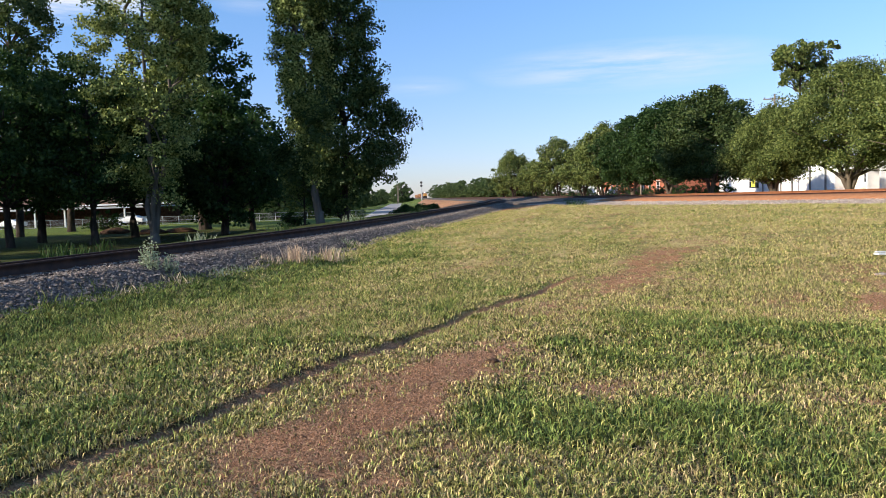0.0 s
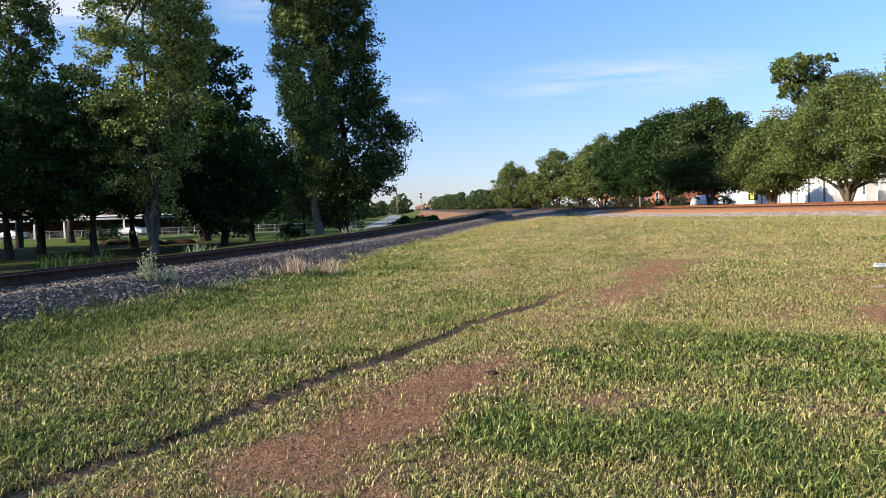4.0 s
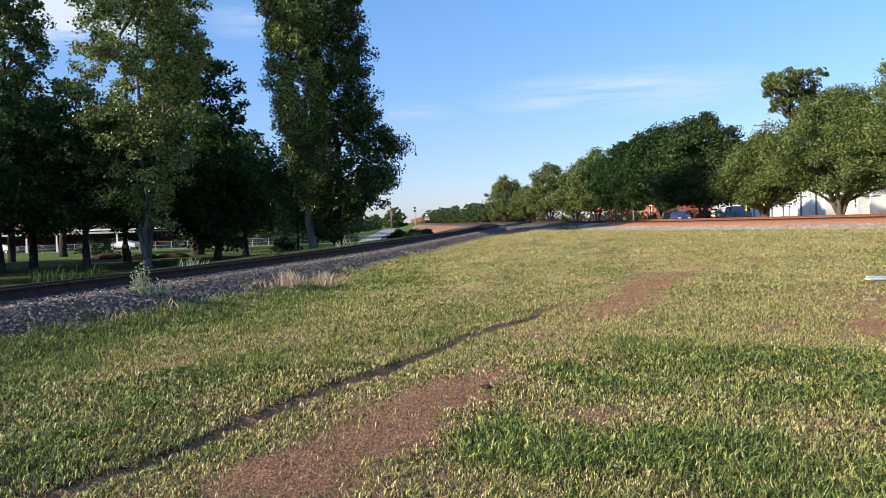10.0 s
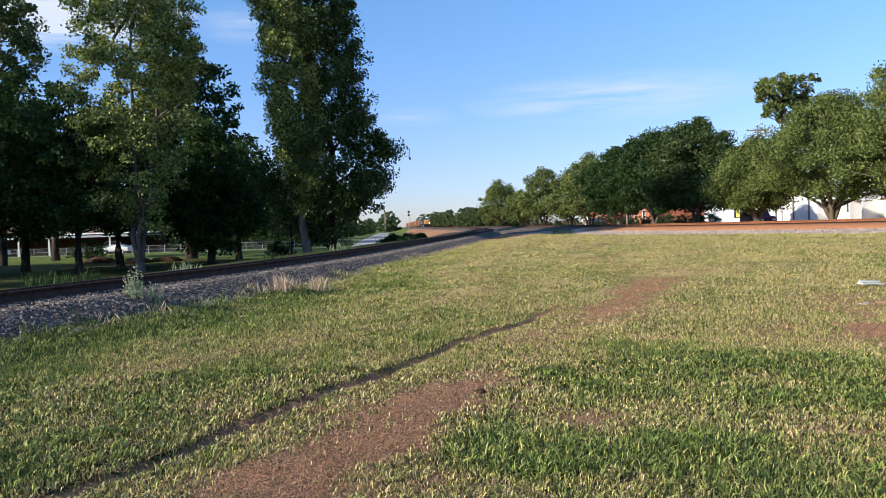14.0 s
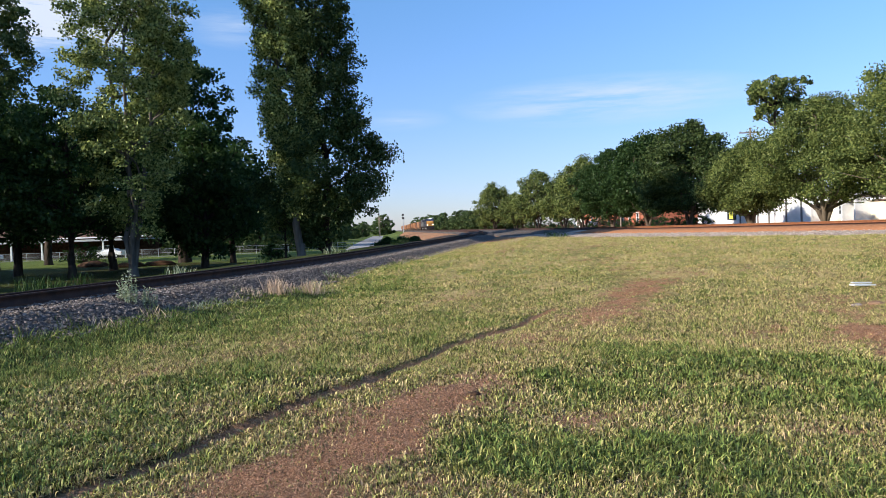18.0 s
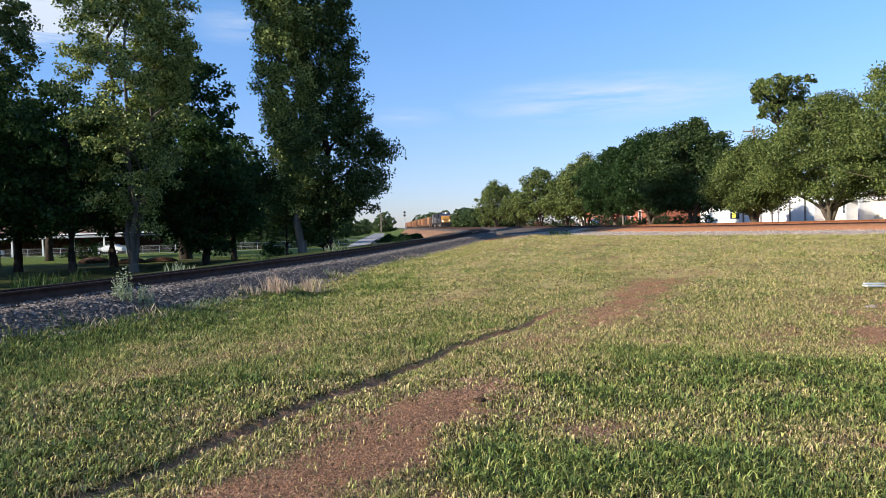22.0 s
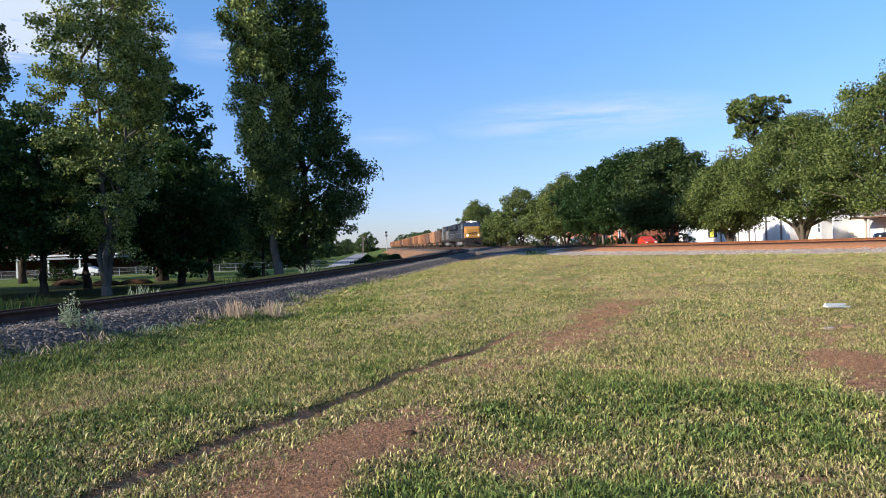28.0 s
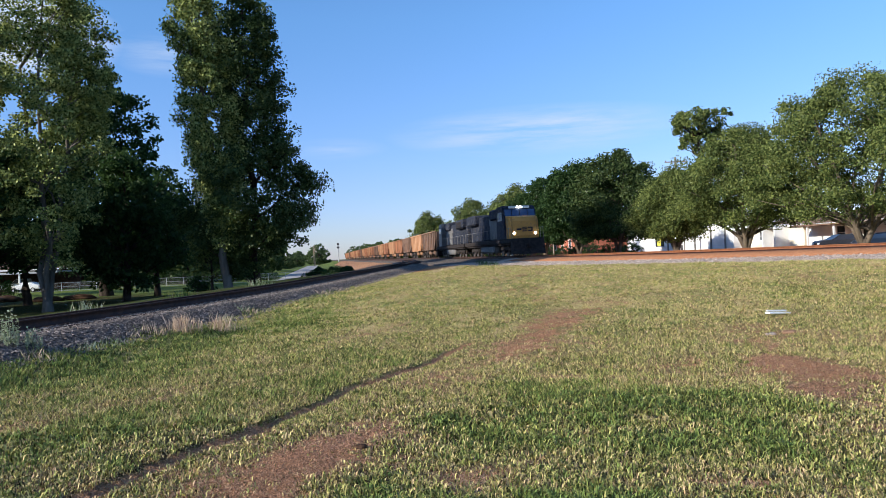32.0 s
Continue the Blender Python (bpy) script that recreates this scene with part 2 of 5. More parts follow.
        l.new(mm.outputs[0], mt.inputs["Fac"])
        l.new(colour, mt.inputs["Color1"])
        colour = mt.outputs["Color"]
        # crumbs of dark soil and pale dead thatch
        tf, rf, mf = n.new("ShaderNodeTexNoise"), n.new("ShaderNodeMapRange"), n.new("ShaderNodeHueSaturation")
        tf.inputs["Scale"].default_value, tf.inputs["Detail"].default_value, tf.inputs["Roughness"].default_value = 55.0, 6.0, 0.7
        rf.inputs["From Min"].default_value, rf.inputs["From Max"].default_value = 0.34, 0.66
        rf.inputs["To Min"].default_value, rf.inputs["To Max"].default_value = 0.35, 1.55
        l.new(co.outputs["Object"], tf.inputs["Vector"])
        l.new(tf.outputs["Fac"], rf.inputs["Value"])
        l.new(rf.outputs["Result"], mf.inputs["Value"])
        l.new(colour, mf.inputs["Color"])
        colour = mf.outputs["Color"]
    l.new(colour, b.inputs["Base Color"])
    if blades:
        b.inputs["Roughness"].default_value, b.inputs["Specular IOR Level"].default_value = 0.6, 0.15
        tr, mx = n.new("ShaderNodeBsdfTranslucent"), n.new("ShaderNodeMixShader")
        mx.inputs["Fac"].default_value = 0.12
        l.new(colour, tr.inputs["Color"])
        l.new(b.outputs[0], mx.inputs[1])
        l.new(tr.outputs[0], mx.inputs[2])
        l.new(mx.outputs[0], n["Material Output"].inputs["Surface"])
    else:
        t2 = n.new("ShaderNodeTexNoise")
        t2.inputs["Scale"].default_value, t2.inputs["Detail"].default_value = 38.0, 8.0
        l.new(co.outputs["Object"], t2.inputs["Vector"])
        bp = n.new("ShaderNodeBump")
        bp.inputs["Strength"].default_value, bp.inputs["Distance"].default_value = 0.9, 0.035
        l.new(t2.outputs["Fac"], bp.inputs["Height"])
        l.new(bp.outputs["Normal"], b.inputs["Normal"])
    return m


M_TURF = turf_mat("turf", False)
M_BLADE = turf_mat("grass_blades", True)
M_FARBLADE = turf_mat("close_turf_blades", True, (0.42, 1.4))
M_STONE = mat("ballast_stone", (0.085, 0.072, 0.062), (0.30, 0.255, 0.215), 9.0, 0.9, 0.3, 90.0, island=0.45, c3=(0.34, 0.25, 0.20))
M_PALESTONE = mat("pale_ballast_stone", (0.34, 0.265, 0.21), (0.58, 0.475, 0.39), 9.0, 0.9, 0.3, 90.0, island=0.35, c3=(0.46, 0.36, 0.29))
M_STAIN = mat("rust_stained_shoulder", (0.30, 0.135, 0.065), (0.40, 0.19, 0.095), 5.0, 0.95, 0.5, 40.0, c3=(0.24, 0.11, 0.06))
M_PALEBED = mat("pale_ballast_bed", (0.28, 0.21, 0.165), (0.54, 0.435, 0.36), 16.0, 0.95, 0.5, 34.0)
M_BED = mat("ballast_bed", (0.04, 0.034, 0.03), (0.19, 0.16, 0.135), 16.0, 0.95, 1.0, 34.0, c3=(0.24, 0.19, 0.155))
# rail and sleeper colours darkened for tree shade
M_SHADERAIL = mat("shaded_rusty_rail", (0.032, 0.017, 0.012), (0.066, 0.032, 0.021), 5.0, 0.75, 0.25, 70.0, metal=0.1)
M_SHADETIE = mat("shaded_sleeper", (0.045, 0.032, 0.026), (0.10, 0.068, 0.052), 3.0, 0.95, 0.5, 40.0, rnd=0.25)
M_RAIL = mat("rusty_rail", (0.18, 0.068, 0.028), (0.29, 0.112, 0.045), 5.0, 0.75, 0.25, 70.0, metal=0.1, c3=(0.22, 0.085, 0.045))
M_TIE = mat("sleeper_wood", (0.20, 0.10, 0.055), (0.33, 0.16, 0.08), 3.0, 0.95, 0.5, 40.0, rnd=0.25)
M_ROAD = mat("gravel_road", (0.34, 0.31, 0.29), (0.47, 0.43, 0.40), 0.6, 0.95, 0.4, 18.0)
M_ASPHALT = mat("asphalt", (0.045, 0.045, 0.05), (0.075, 0.073, 0.075), 0.8, 0.9, 0.3, 40.0)
M_BARK = mat("bark", (0.03, 0.024, 0.02), (0.075, 0.06, 0.048), 3.0, 0.95, 0.9, 16.0, stretch=(1, 1, 0.25))
M_BARK_PALE = mat("pale_bark", (0.085, 0.075, 0.062), (0.17, 0.15, 0.125), 2.0, 0.9, 0.8, 14.0, stretch=(1, 1, 0.3))
M_POPLAR = leaf_mat("poplar_leaf", (0.03, 0.06, 0.014), (0.42, 0.46, 0.14), 0.14)
M_SHADELEAF = leaf_mat("shaded_tree_leaf", (0.02, 0.042, 0.012), (0.09, 0.12, 0.036), 0.16)
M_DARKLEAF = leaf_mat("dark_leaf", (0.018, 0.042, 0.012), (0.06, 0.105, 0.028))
M_PEAR = leaf_mat("street_tree_leaf", (0.028, 0.055, 0.014), (0.21, 0.24, 0.065), 0.16)
M_FARLEAF = leaf_mat("far_leaf", (0.05, 0.085, 0.03), (0.13, 0.17, 0.06))
M_PINE = leaf_mat("pine_needles", (0.04, 0.07, 0.02), (0.12, 0.15, 0.05))
M_STRAW = leaf_mat("dry_stalk", (0.44, 0.32, 0.22), (0.74, 0.58, 0.43))
M_WEED = leaf_mat("weed_leaf", (0.20, 0.25, 0.13), (0.44, 0.47, 0.33))
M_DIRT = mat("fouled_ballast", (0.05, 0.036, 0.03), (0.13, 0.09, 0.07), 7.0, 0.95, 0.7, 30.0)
M_SOIL = mat("bare_soil", (0.20, 0.115, 0.07), (0.34, 0.21, 0.13), 3.0, 0.95, 0.9, 25.0)
M_DARKSOIL = mat("dark_soil", (0.05, 0.03, 0.02), (0.11, 0.065, 0.04), 3.0, 0.95, 0.9, 25.0)
M_WHITE = mat("white_paint", (0.66, 0.66, 0.64), (0.80, 0.79, 0.76), 0.7, 0.6, 0.05)
M_CREAM = mat("cream_paint", (0.70, 0.62, 0.47), (0.80, 0.72, 0.56), 0.5, 0.7, 0.05)
M_BRICK = mat("red_brick", (0.30, 0.105, 0.06), (0.42, 0.17, 0.10), 3.0, 0.9, 0.4, 30.0)
# brick with shade put into its colour, for the car shed and lodge
M_SHADEBRICK = mat("shaded_brick", (0.085, 0.045, 0.032), (0.14, 0.075, 0.052), 3.0, 0.9, 0.4, 30.0)
M_SHINGLE = mat("brown_shingle", (0.13, 0.085, 0.06), (0.22, 0.15, 0.11), 2.0, 0.9, 0.5, 25.0)
M_DARK = mat("dark_shade", (0.03, 0.028, 0.03), (0.06, 0.055, 0.055), 2.0, 0.8)
M_GLASS = mat("window_glass", (0.02, 0.025, 0.035), (0.04, 0.05, 0.06), 1.0, 0.08, spec=0.6)
M_METAL = mat("galvanised", (0.36, 0.37, 0.38), (0.48, 0.49, 0.50), 3.0, 0.5, metal=0.5)
M_YELLOWSIGN = mat("yellow_sign", (0.72, 0.70, 0.06), (0.80, 0.76, 0.10), 3.0, 0.5)
M_WOODPOLE = mat("pole_wood", (0.20, 0.16, 0.12), (0.32, 0.26, 0.20), 3.0, 0.9)
M_BARK_STREET = mat("street_tree_bark", (0.08, 0.062, 0.047), (0.17, 0.135, 0.10), 3.0, 0.95, 0.9, 16.0, stretch=(1, 1, 0.25))


# ---- shape helpers ----
def link(name, mesh, material, parent=None, label=""):
    if material:
        mesh.materials.append(material)
    ob = new(name, mesh)
    ob.parent = parent
    if label:
        tagged(ob, label)
    return ob


def part(name, bm, material, parent=None, label="", smooth=False):
    me = bpy.data.meshes.new(name)
    bm.to_mesh(me)
    bm.free()
    if smooth:
        me.shade_smooth()
    return link(name, me, material, parent, label)


def arrays(name, verts, faces, material, parent=None, label="", attr=None, smooth=False):
    """A mesh from numpy arrays of corners and of equal-sided faces."""
    verts, faces = np.asarray(verts, np.float32), np.asarray(faces, np.int32)
    me = bpy.data.meshes.new(name)
    k = faces.shape[1]
    me.vertices.add(len(verts))
    me.vertices.foreach_set("co", verts.ravel())
    me.loops.add(faces.size)
    me.loops.foreach_set("vertex_index", faces.ravel())
    me.polygons.add(len(faces))
    me.polygons.foreach_set("loop_start", np.arange(0, faces.size, k, dtype=np.int32))
    me.update(calc_edges=True)
    if attr is not None:
        a = me.attributes.new("dry", "FLOAT", "POINT")
        a.data.foreach_set("value", np.asarray(attr, np.float32))
    if smooth:
        me.shade_smooth()
    return link(name, me, material, parent, label)


def box(bm, x0, x1, y0, y1, z0, z1, bevel=0.0, m=None):
    r = bmesh.ops.create_cube(bm, size=1.0)
    vs = r["verts"]
    bmesh.ops.scale(bm, verts=vs, vec=(x1 - x0, y1 - y0, z1 - z0))
    bmesh.ops.translate(bm, verts=vs, vec=((x0 + x1) / 2, (y0 + y1) / 2, (z0 + z1) / 2))
    if bevel:
        es = list({e for v in vs for e in v.link_edges})
        r2 = bmesh.ops.bevel(bm, geom=es, offset=bevel, segments=1, affect="EDGES")
        vs = list({v for f in r2["faces"] for v in f.verts} | {v for v in vs if v.is_valid})
    if m is not None:
        bmesh.ops.transform(bm, matrix=m, verts=[v for v in vs if v.is_valid])
    return vs


def boxes(*args, bevel=0.0):
    bm = bmesh.new()
    for a in args:
        box(bm, *a, bevel=bevel)
    return bm


def tube(bm, p0, p1, r0, r1=None, sides=8):
    p0, p1 = Vector(p0), Vector(p1)
    r1 = r0 if r1 is None else r1
    d = p1 - p0
    m = Matrix.Translation((p0 + p1) / 2) @ d.to_track_quat("Z", "Y").to_matrix().to_4x4()
    return bmesh.ops.create_cone(bm, cap_ends=True, segments=sides, radius1=r0, radius2=r1, depth=d.length, matrix=m)["verts"]


def prism(bm, outline, x0, x1):
    """A shape with the outline (y, z) drawn out along x."""
    a = [bm.verts.new((x0, y, z)) for y, z in outline]
    b = [bm.verts.new((x1, y, z)) for y, z in outline]
    bm.faces.new(a)
    bm.faces.new(list(reversed(b)))
    for i in range(len(a)):
        j = (i + 1) % len(a)
        bm.faces.new((a[j], a[i], b[i], b[j]))
    bmesh.ops.recalc_face_normals(bm, faces=bm.faces)
    return bm


# ---- the plan: two tracks that part before the camera ----
MAIN = [(60, -6, 1.30), (44, 8, 1.30), (31, 22, 1.29), (24.2, 31, 1.28), (20.2, 38, 1.26), (17.4, 46, 1.25), (15.8, 56, 1.23), (15.0, 68, 1.22), (14.1, 85, 1.22), (13.2, 105, 1.22), (11.9, 133, 1.2), (10.3, 165, 1.2),
        (8.5, 198, 1.2), (5.5, 250, 1.2), (2.3, 310, 1.2), (-0.6, 360, 1.2), (-4.9, 441, 1.2), (-10, 540, 1.2), (-23, 800, 1.2), (-36, 1060, 1.2), (-45, 1240, 1.2)]
SIDE = [(-15.6, -12, 0.68), (-12.4, -3, 0.68), (-9.6, 6, 0.68), (-7.7, 13.0, 0.69), (-6.4, 17.0, 0.70), (-4.8, 22.7, 0.72), (-3.4, 28.5, 0.74), (-1.6, 38.5, 0.78), (0.1, 48, 0.82), (2.6, 62, 0.87), (5.3, 80, 0.95), (6.9, 95, 1.03),
        (7.6, 115, 1.12), (7.1, 140, 1.16), (5.4, 170, 1.17), (3.6, 200, 1.17), (1.0, 245, 1.17)]
GAUGE = 0.7525


def dense(points, step=1.0):
    """The line through the points, smoothed, at even steps."""
    p = np.array(points, float)
    s = np.concatenate([[0], np.cumsum(np.linalg.norm(np.diff(p[:, :2], axis=0), axis=1))])
    d = np.arange(0, s[-1], step)
    q = np.stack([np.interp(d, s, p[:, k]) for k in range(3)], 1)
    k = 9
    w = np.hanning(k + 2)[1:-1]
    w /= w.sum()
    for _ in range(3):
        pad = np.concatenate([2 * q[0] - q[k // 2:0:-1], q, 2 * q[-1] - q[-2:-k // 2 - 1:-1]])
        q = np.stack([np.convolve(pad[:, c], w, "valid") for c in range(3)], 1)
    return q


MAIN_LINE, SIDE_LINE = dense(MAIN), dense(SIDE)


def line_x(line, y):
    o = np.argsort(line[:, 1])
    return np.interp(y, line[o, 1], line[o, 0])


def smooth01(v):
    v = np.clip(v, 0, 1)
    return v * v * (3 - 2 * v)


def cut_place(x, y):
    """Where a point lies by the cut in the lawn: across it, to the east, and along it."""
    u = (x + 1.74) * 0.903 - (y - 5.87) * 0.43
    along = (x + 1.74) * 0.43 + (y - 5.87) * 0.903
    return u - 0.004 * np.clip(along, 0, 9) ** 2 + 0.035 * np.sin(along * 1.7) + 0.02 * np.sin(along * 4.3 + 1), along


def ground_z(x, y):
    """The height of the ground: a lawn that rises to the main line, a lower park to the west, the street to the east."""
    x, y = np.asarray(x, float), np.asarray(y, float)
    lawn = 0.74 * smooth01((0.5 * x + 0.87 * y - 13) / 16)
    lawn = lawn + 0.02 * np.sin(x * 1.3 + 0.5 * y) * np.sin(y * 0.9) + 0.012 * np.sin(2.9 * x - 1.7 * y)
    lx, mx = line_x(SIDE_LINE, np.clip(y, -12, 244)), line_x(MAIN_LINE, np.clip(y, -6, 1230))
    lx = np.where(y > 240, np.minimum(lx, mx - 4), lx)
    # the lawn dips to the foot of both ballast beds
    side_z = np.interp(np.clip(y, -12, 244), SIDE_LINE[:, 1], SIDE_LINE[:, 2])
    lawn = np.minimum(lawn, side_z - 0.44 + 0.5 * smooth01((x - lx - 2.6) / 6))
    # a low grassy bank against the ballast where the lawn lies deep
    lawn = np.maximum(lawn, side_z - 0.44 - 0.155 * np.clip(x - lx - 2.1, 0, 9))
    lawn = np.minimum(lawn, 0.60 + 0.3 * smooth01((mx - x - 7.0) / 2))
    # (the bank down to the park is steeper where the road runs beside it)
    west = smooth01((lx - x - 2.2) / (24 - 11 * smooth01((y - 72) / 14)))
    z = lawn * (1 - west) + (-1.45 + 0.005 * np.clip(y - 60, 0, 100)) * west
    east = smooth01((x - mx - 2.0) / 9)
    z = z * (1 - east) + 0.42 * east
    # the edge of a strip cut out of the lawn: a low step along its west side that fades out at its far end
    u, along = cut_place(x, y)
    cut = np.where((along > -7) & (along < 9.0), 1.0, 0.0) * np.clip((9.0 - along) / 1.5, 0, 1)
    z = z - cut * 0.042 * np.clip((u + 0.03) / 0.05, 0, 1) * np.clip(1 - (u - 0.08) / 0.5, 0, 1)
    return z


def on_ground(x, y):
    return float(ground_z(x, y))


# ---- ground ----
# worn and dry spots of the lawn: place, size across and along the strip, strength
WORN = [(-1.3, 4.5, 0.55, 0.9, 0.5), (-0.8, 5.2, 0.5, 0.8, 0.55), (-0.3, 6.0, 0.45, 0.9, 0.75), (0.2, 6.9, 0.36, 0.8, 0.85), (0.55, 7.5, 0.35, 0.6, 0.5), (-0.3, 4.5, 0.5, 0.5, 0.5),
        (1.5, 10.0, 0.8, 1.2, 0.28), (2.4, 11.3, 0.8, 1.3, 0.3), (3.6, 13.8, 0.8, 2.0, 0.32), (5.0, 16.7, 1.0, 2.5, 0.26), (6.0, 19.0, 1.1, 2.0, 0.22), (2.9, 9.9, 0.3, 0.35, 0.6),
        (0.75, 6.35, 0.22, 0.25, 0.5), (1.15, 5.8, 0.35, 0.22, 0.9), (1.6, 6.1, 0.28, 0.22, 0.7), (0.35, 4.4, 0.25, 0.25, 0.7), (2.7, 5.38, 0.22, 0.07, 0.9), (3.05, 5.25, 0.22, 0.07, 0.9),
        (5.3, 11.0, 0.8, 0.7, 0.5), (4.4, 10.1, 0.5, 0.4, 0.4), (7.5, 13.3, 0.7, 0.6, 0.5), (5.25, 8.1, 0.35, 0.5, 1.0), (6.0, 9.8, 0.4, 0.9, 0.7), (5.1, 7.2, 0.35, 0.5, 0.7), (6.1, 8.7, 0.7, 0.8, 0.7),
        (5.7, 9.3, 0.9, 1.2, 0.4), (6.6, 11.5, 0.35, 1.0, 0.5), (4.6, 6.3, 0.25, 0.35, 0.5), (-3.9, 6.6, 0.35, 0.6, 0.5), (-3.3, 8.6, 0.4, 0.8, 0.5), (-2.6, 9.5, 0.4, 0.9, 0.5), (-1.8, 10.9, 0.45, 1.2, 0.5), (-0.2, 15.3, 0.5, 2.0, 0.35), (1.1, 17.1, 0.5, 2.0, 0.3)]
LUSH = [(2.4, 9.0, 0.6, 0.6, 0.5), (2.8, 7.8, 0.8, 0.7, 0.7), (4.0, 7.7, 0.8, 0.7, 0.7), (1.2, 7.7, 0.3, 0.3, 0.5), (1.7, 7.1, 0.4, 0.5, 0.6), (2.6, 6.4, 0.8, 0.5, 0.6), (3.6, 6.4, 0.6, 0.6, 0.5), (0.4, 5.1, 0.3, 0.3, 0.6),
        (1.2, 4.7, 0.6, 0.4, 0.6), (2.0, 4.6, 0.7, 0.4, 0.6), (2.5, 4.1, 0.8, 0.5, 0.5), (-3.1, 5.4, 0.6, 0.7, 0.4), (-5.5, 11.2, 1.0, 1.2, 0.5), (-4.8, 13.8, 1.0, 1.5, 0.5), (-3.2, 16.4, 0.9, 1.5, 0.5), (-0.9, 19.2, 0.9, 1.8, 0.4), (1.2, 19.0, 0.6, 2.0, 0.35), (11.0, 15.0, 2.5, 3.0, 0.3)]


def rough2(x, y):
    """A cheap broken pattern between -1 and 1."""
    return (np.sin(1.7 * x + 2.1 * np.sin(0.9 * y)) * np.sin(1.3 * y + 1.9 * np.sin(1.1 * x)) + 0.5 * np.sin(4.1 * x + 2 * np.sin(3.3 * y)) * np.sin(3.7 * y + 2 * np.sin(2.9 * x))) / 1.5


def dryness(x, y):
    """How dry the lawn is: 0 lush green, 1 bare."""
    x, y = np.asarray(x, float), np.asarray(y, float)
    v = 0.35 + 0.17 * smooth01((0.5 * x + 0.87 * y - 8) / 9) * smooth01((x + 3) / 6) + 0.17 * rough2(x * 0.6, y * 0.6) + 0.14 * rough2(x * 2.1 + 3, y * 2.1)
    v = v + 0.10 * rough2(x * 5.3 + 1, y * 5.3) + 0.11 * rough2(x * 11.3 + 1, y * 11.3) + 0.09 * rough2(x * 23.0, y * 23.0 + 2)
    br = 1 + 0.7 * rough2(x * 1.7, y * 1.7)
    for sign, spots in ((1, WORN), (-1, LUSH)):
        for px, py, across, along, s in spots:
            dx, dy = x - px, y - py
            a, b = dx * 0.903 - dy * 0.43, dx * 0.43 + dy * 0.903
            v = v + sign * s * (0.5 if sign > 0 else 0.42) * np.exp(-((a / across) ** 2 + (b / along) ** 2) * br)
    u, along = cut_place(x, y)
    v = v + 0.7 * np.exp(-(((u - 0.04) / 0.05) ** 2)) * np.where((along > -7) & (along < 9), 1, 0)
    v = v + 0.17 * np.exp(-(((u - 0.85) / 0.75) ** 2)) * np.where((along > -7) & (along < 14), 1, 0)
    west = line_x(SIDE_LINE, np.clip(y, -12, 244)) - x
    # lusher grass along the foot of the ballast
    v = v - 0.24 * np.exp(-(((west + 3.6) / 1.3) ** 2)) * np.clip((45 - y) / 20, 0, 1)
    # dirt and gravel about the point where the tracks meet, and the park's own grass
    v = np.where((y > 55) & (west < 9), 0.92 + 0.12 * rough2(x * 0.4, y * 0.13), v)
    # park colour: tree shade painted near by, sunlit mown grass beyond
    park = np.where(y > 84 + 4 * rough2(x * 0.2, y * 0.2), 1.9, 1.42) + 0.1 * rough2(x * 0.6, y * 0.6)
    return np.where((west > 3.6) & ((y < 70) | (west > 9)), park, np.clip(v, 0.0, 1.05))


def spread(near, far, step, grow):
    out, v, s = [], near, step
    while v < far:
        out.append(v)
        s *= grow
        v += s
    return out + [far]


gy = np.array(sorted([-v for v in spread(1.2, 3500, 0.5, 1.3)] + list(np.arange(-1, 2.5, 0.25)) + list(np.arange(2.5, 20, 0.07)) + spread(20, 4500, 0.09, 1.06)))
gx = np.array(sorted([-v for v in spread(6.0, 4000, 0.13, 1.07)] + list(np.arange(-5.95, 8, 0.07)) + spread(8, 4000, 0.09, 1.07)))
GX, GY = np.meshgrid(gx, gy)
gz = ground_z(GX, GY)
idx = np.arange(GX.size).reshape(GX.shape)
quads = np.stack([idx[:-1, :-1], idx[:-1, 1:], idx[1:, 1:], idx[1:, :-1]], -1).reshape(-1, 4)
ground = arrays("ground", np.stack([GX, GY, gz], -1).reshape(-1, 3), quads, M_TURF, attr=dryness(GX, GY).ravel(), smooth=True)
tagged(ground, "mown patchy lawn, green and straw-coloured with bare strips", "ground", kind="structure")


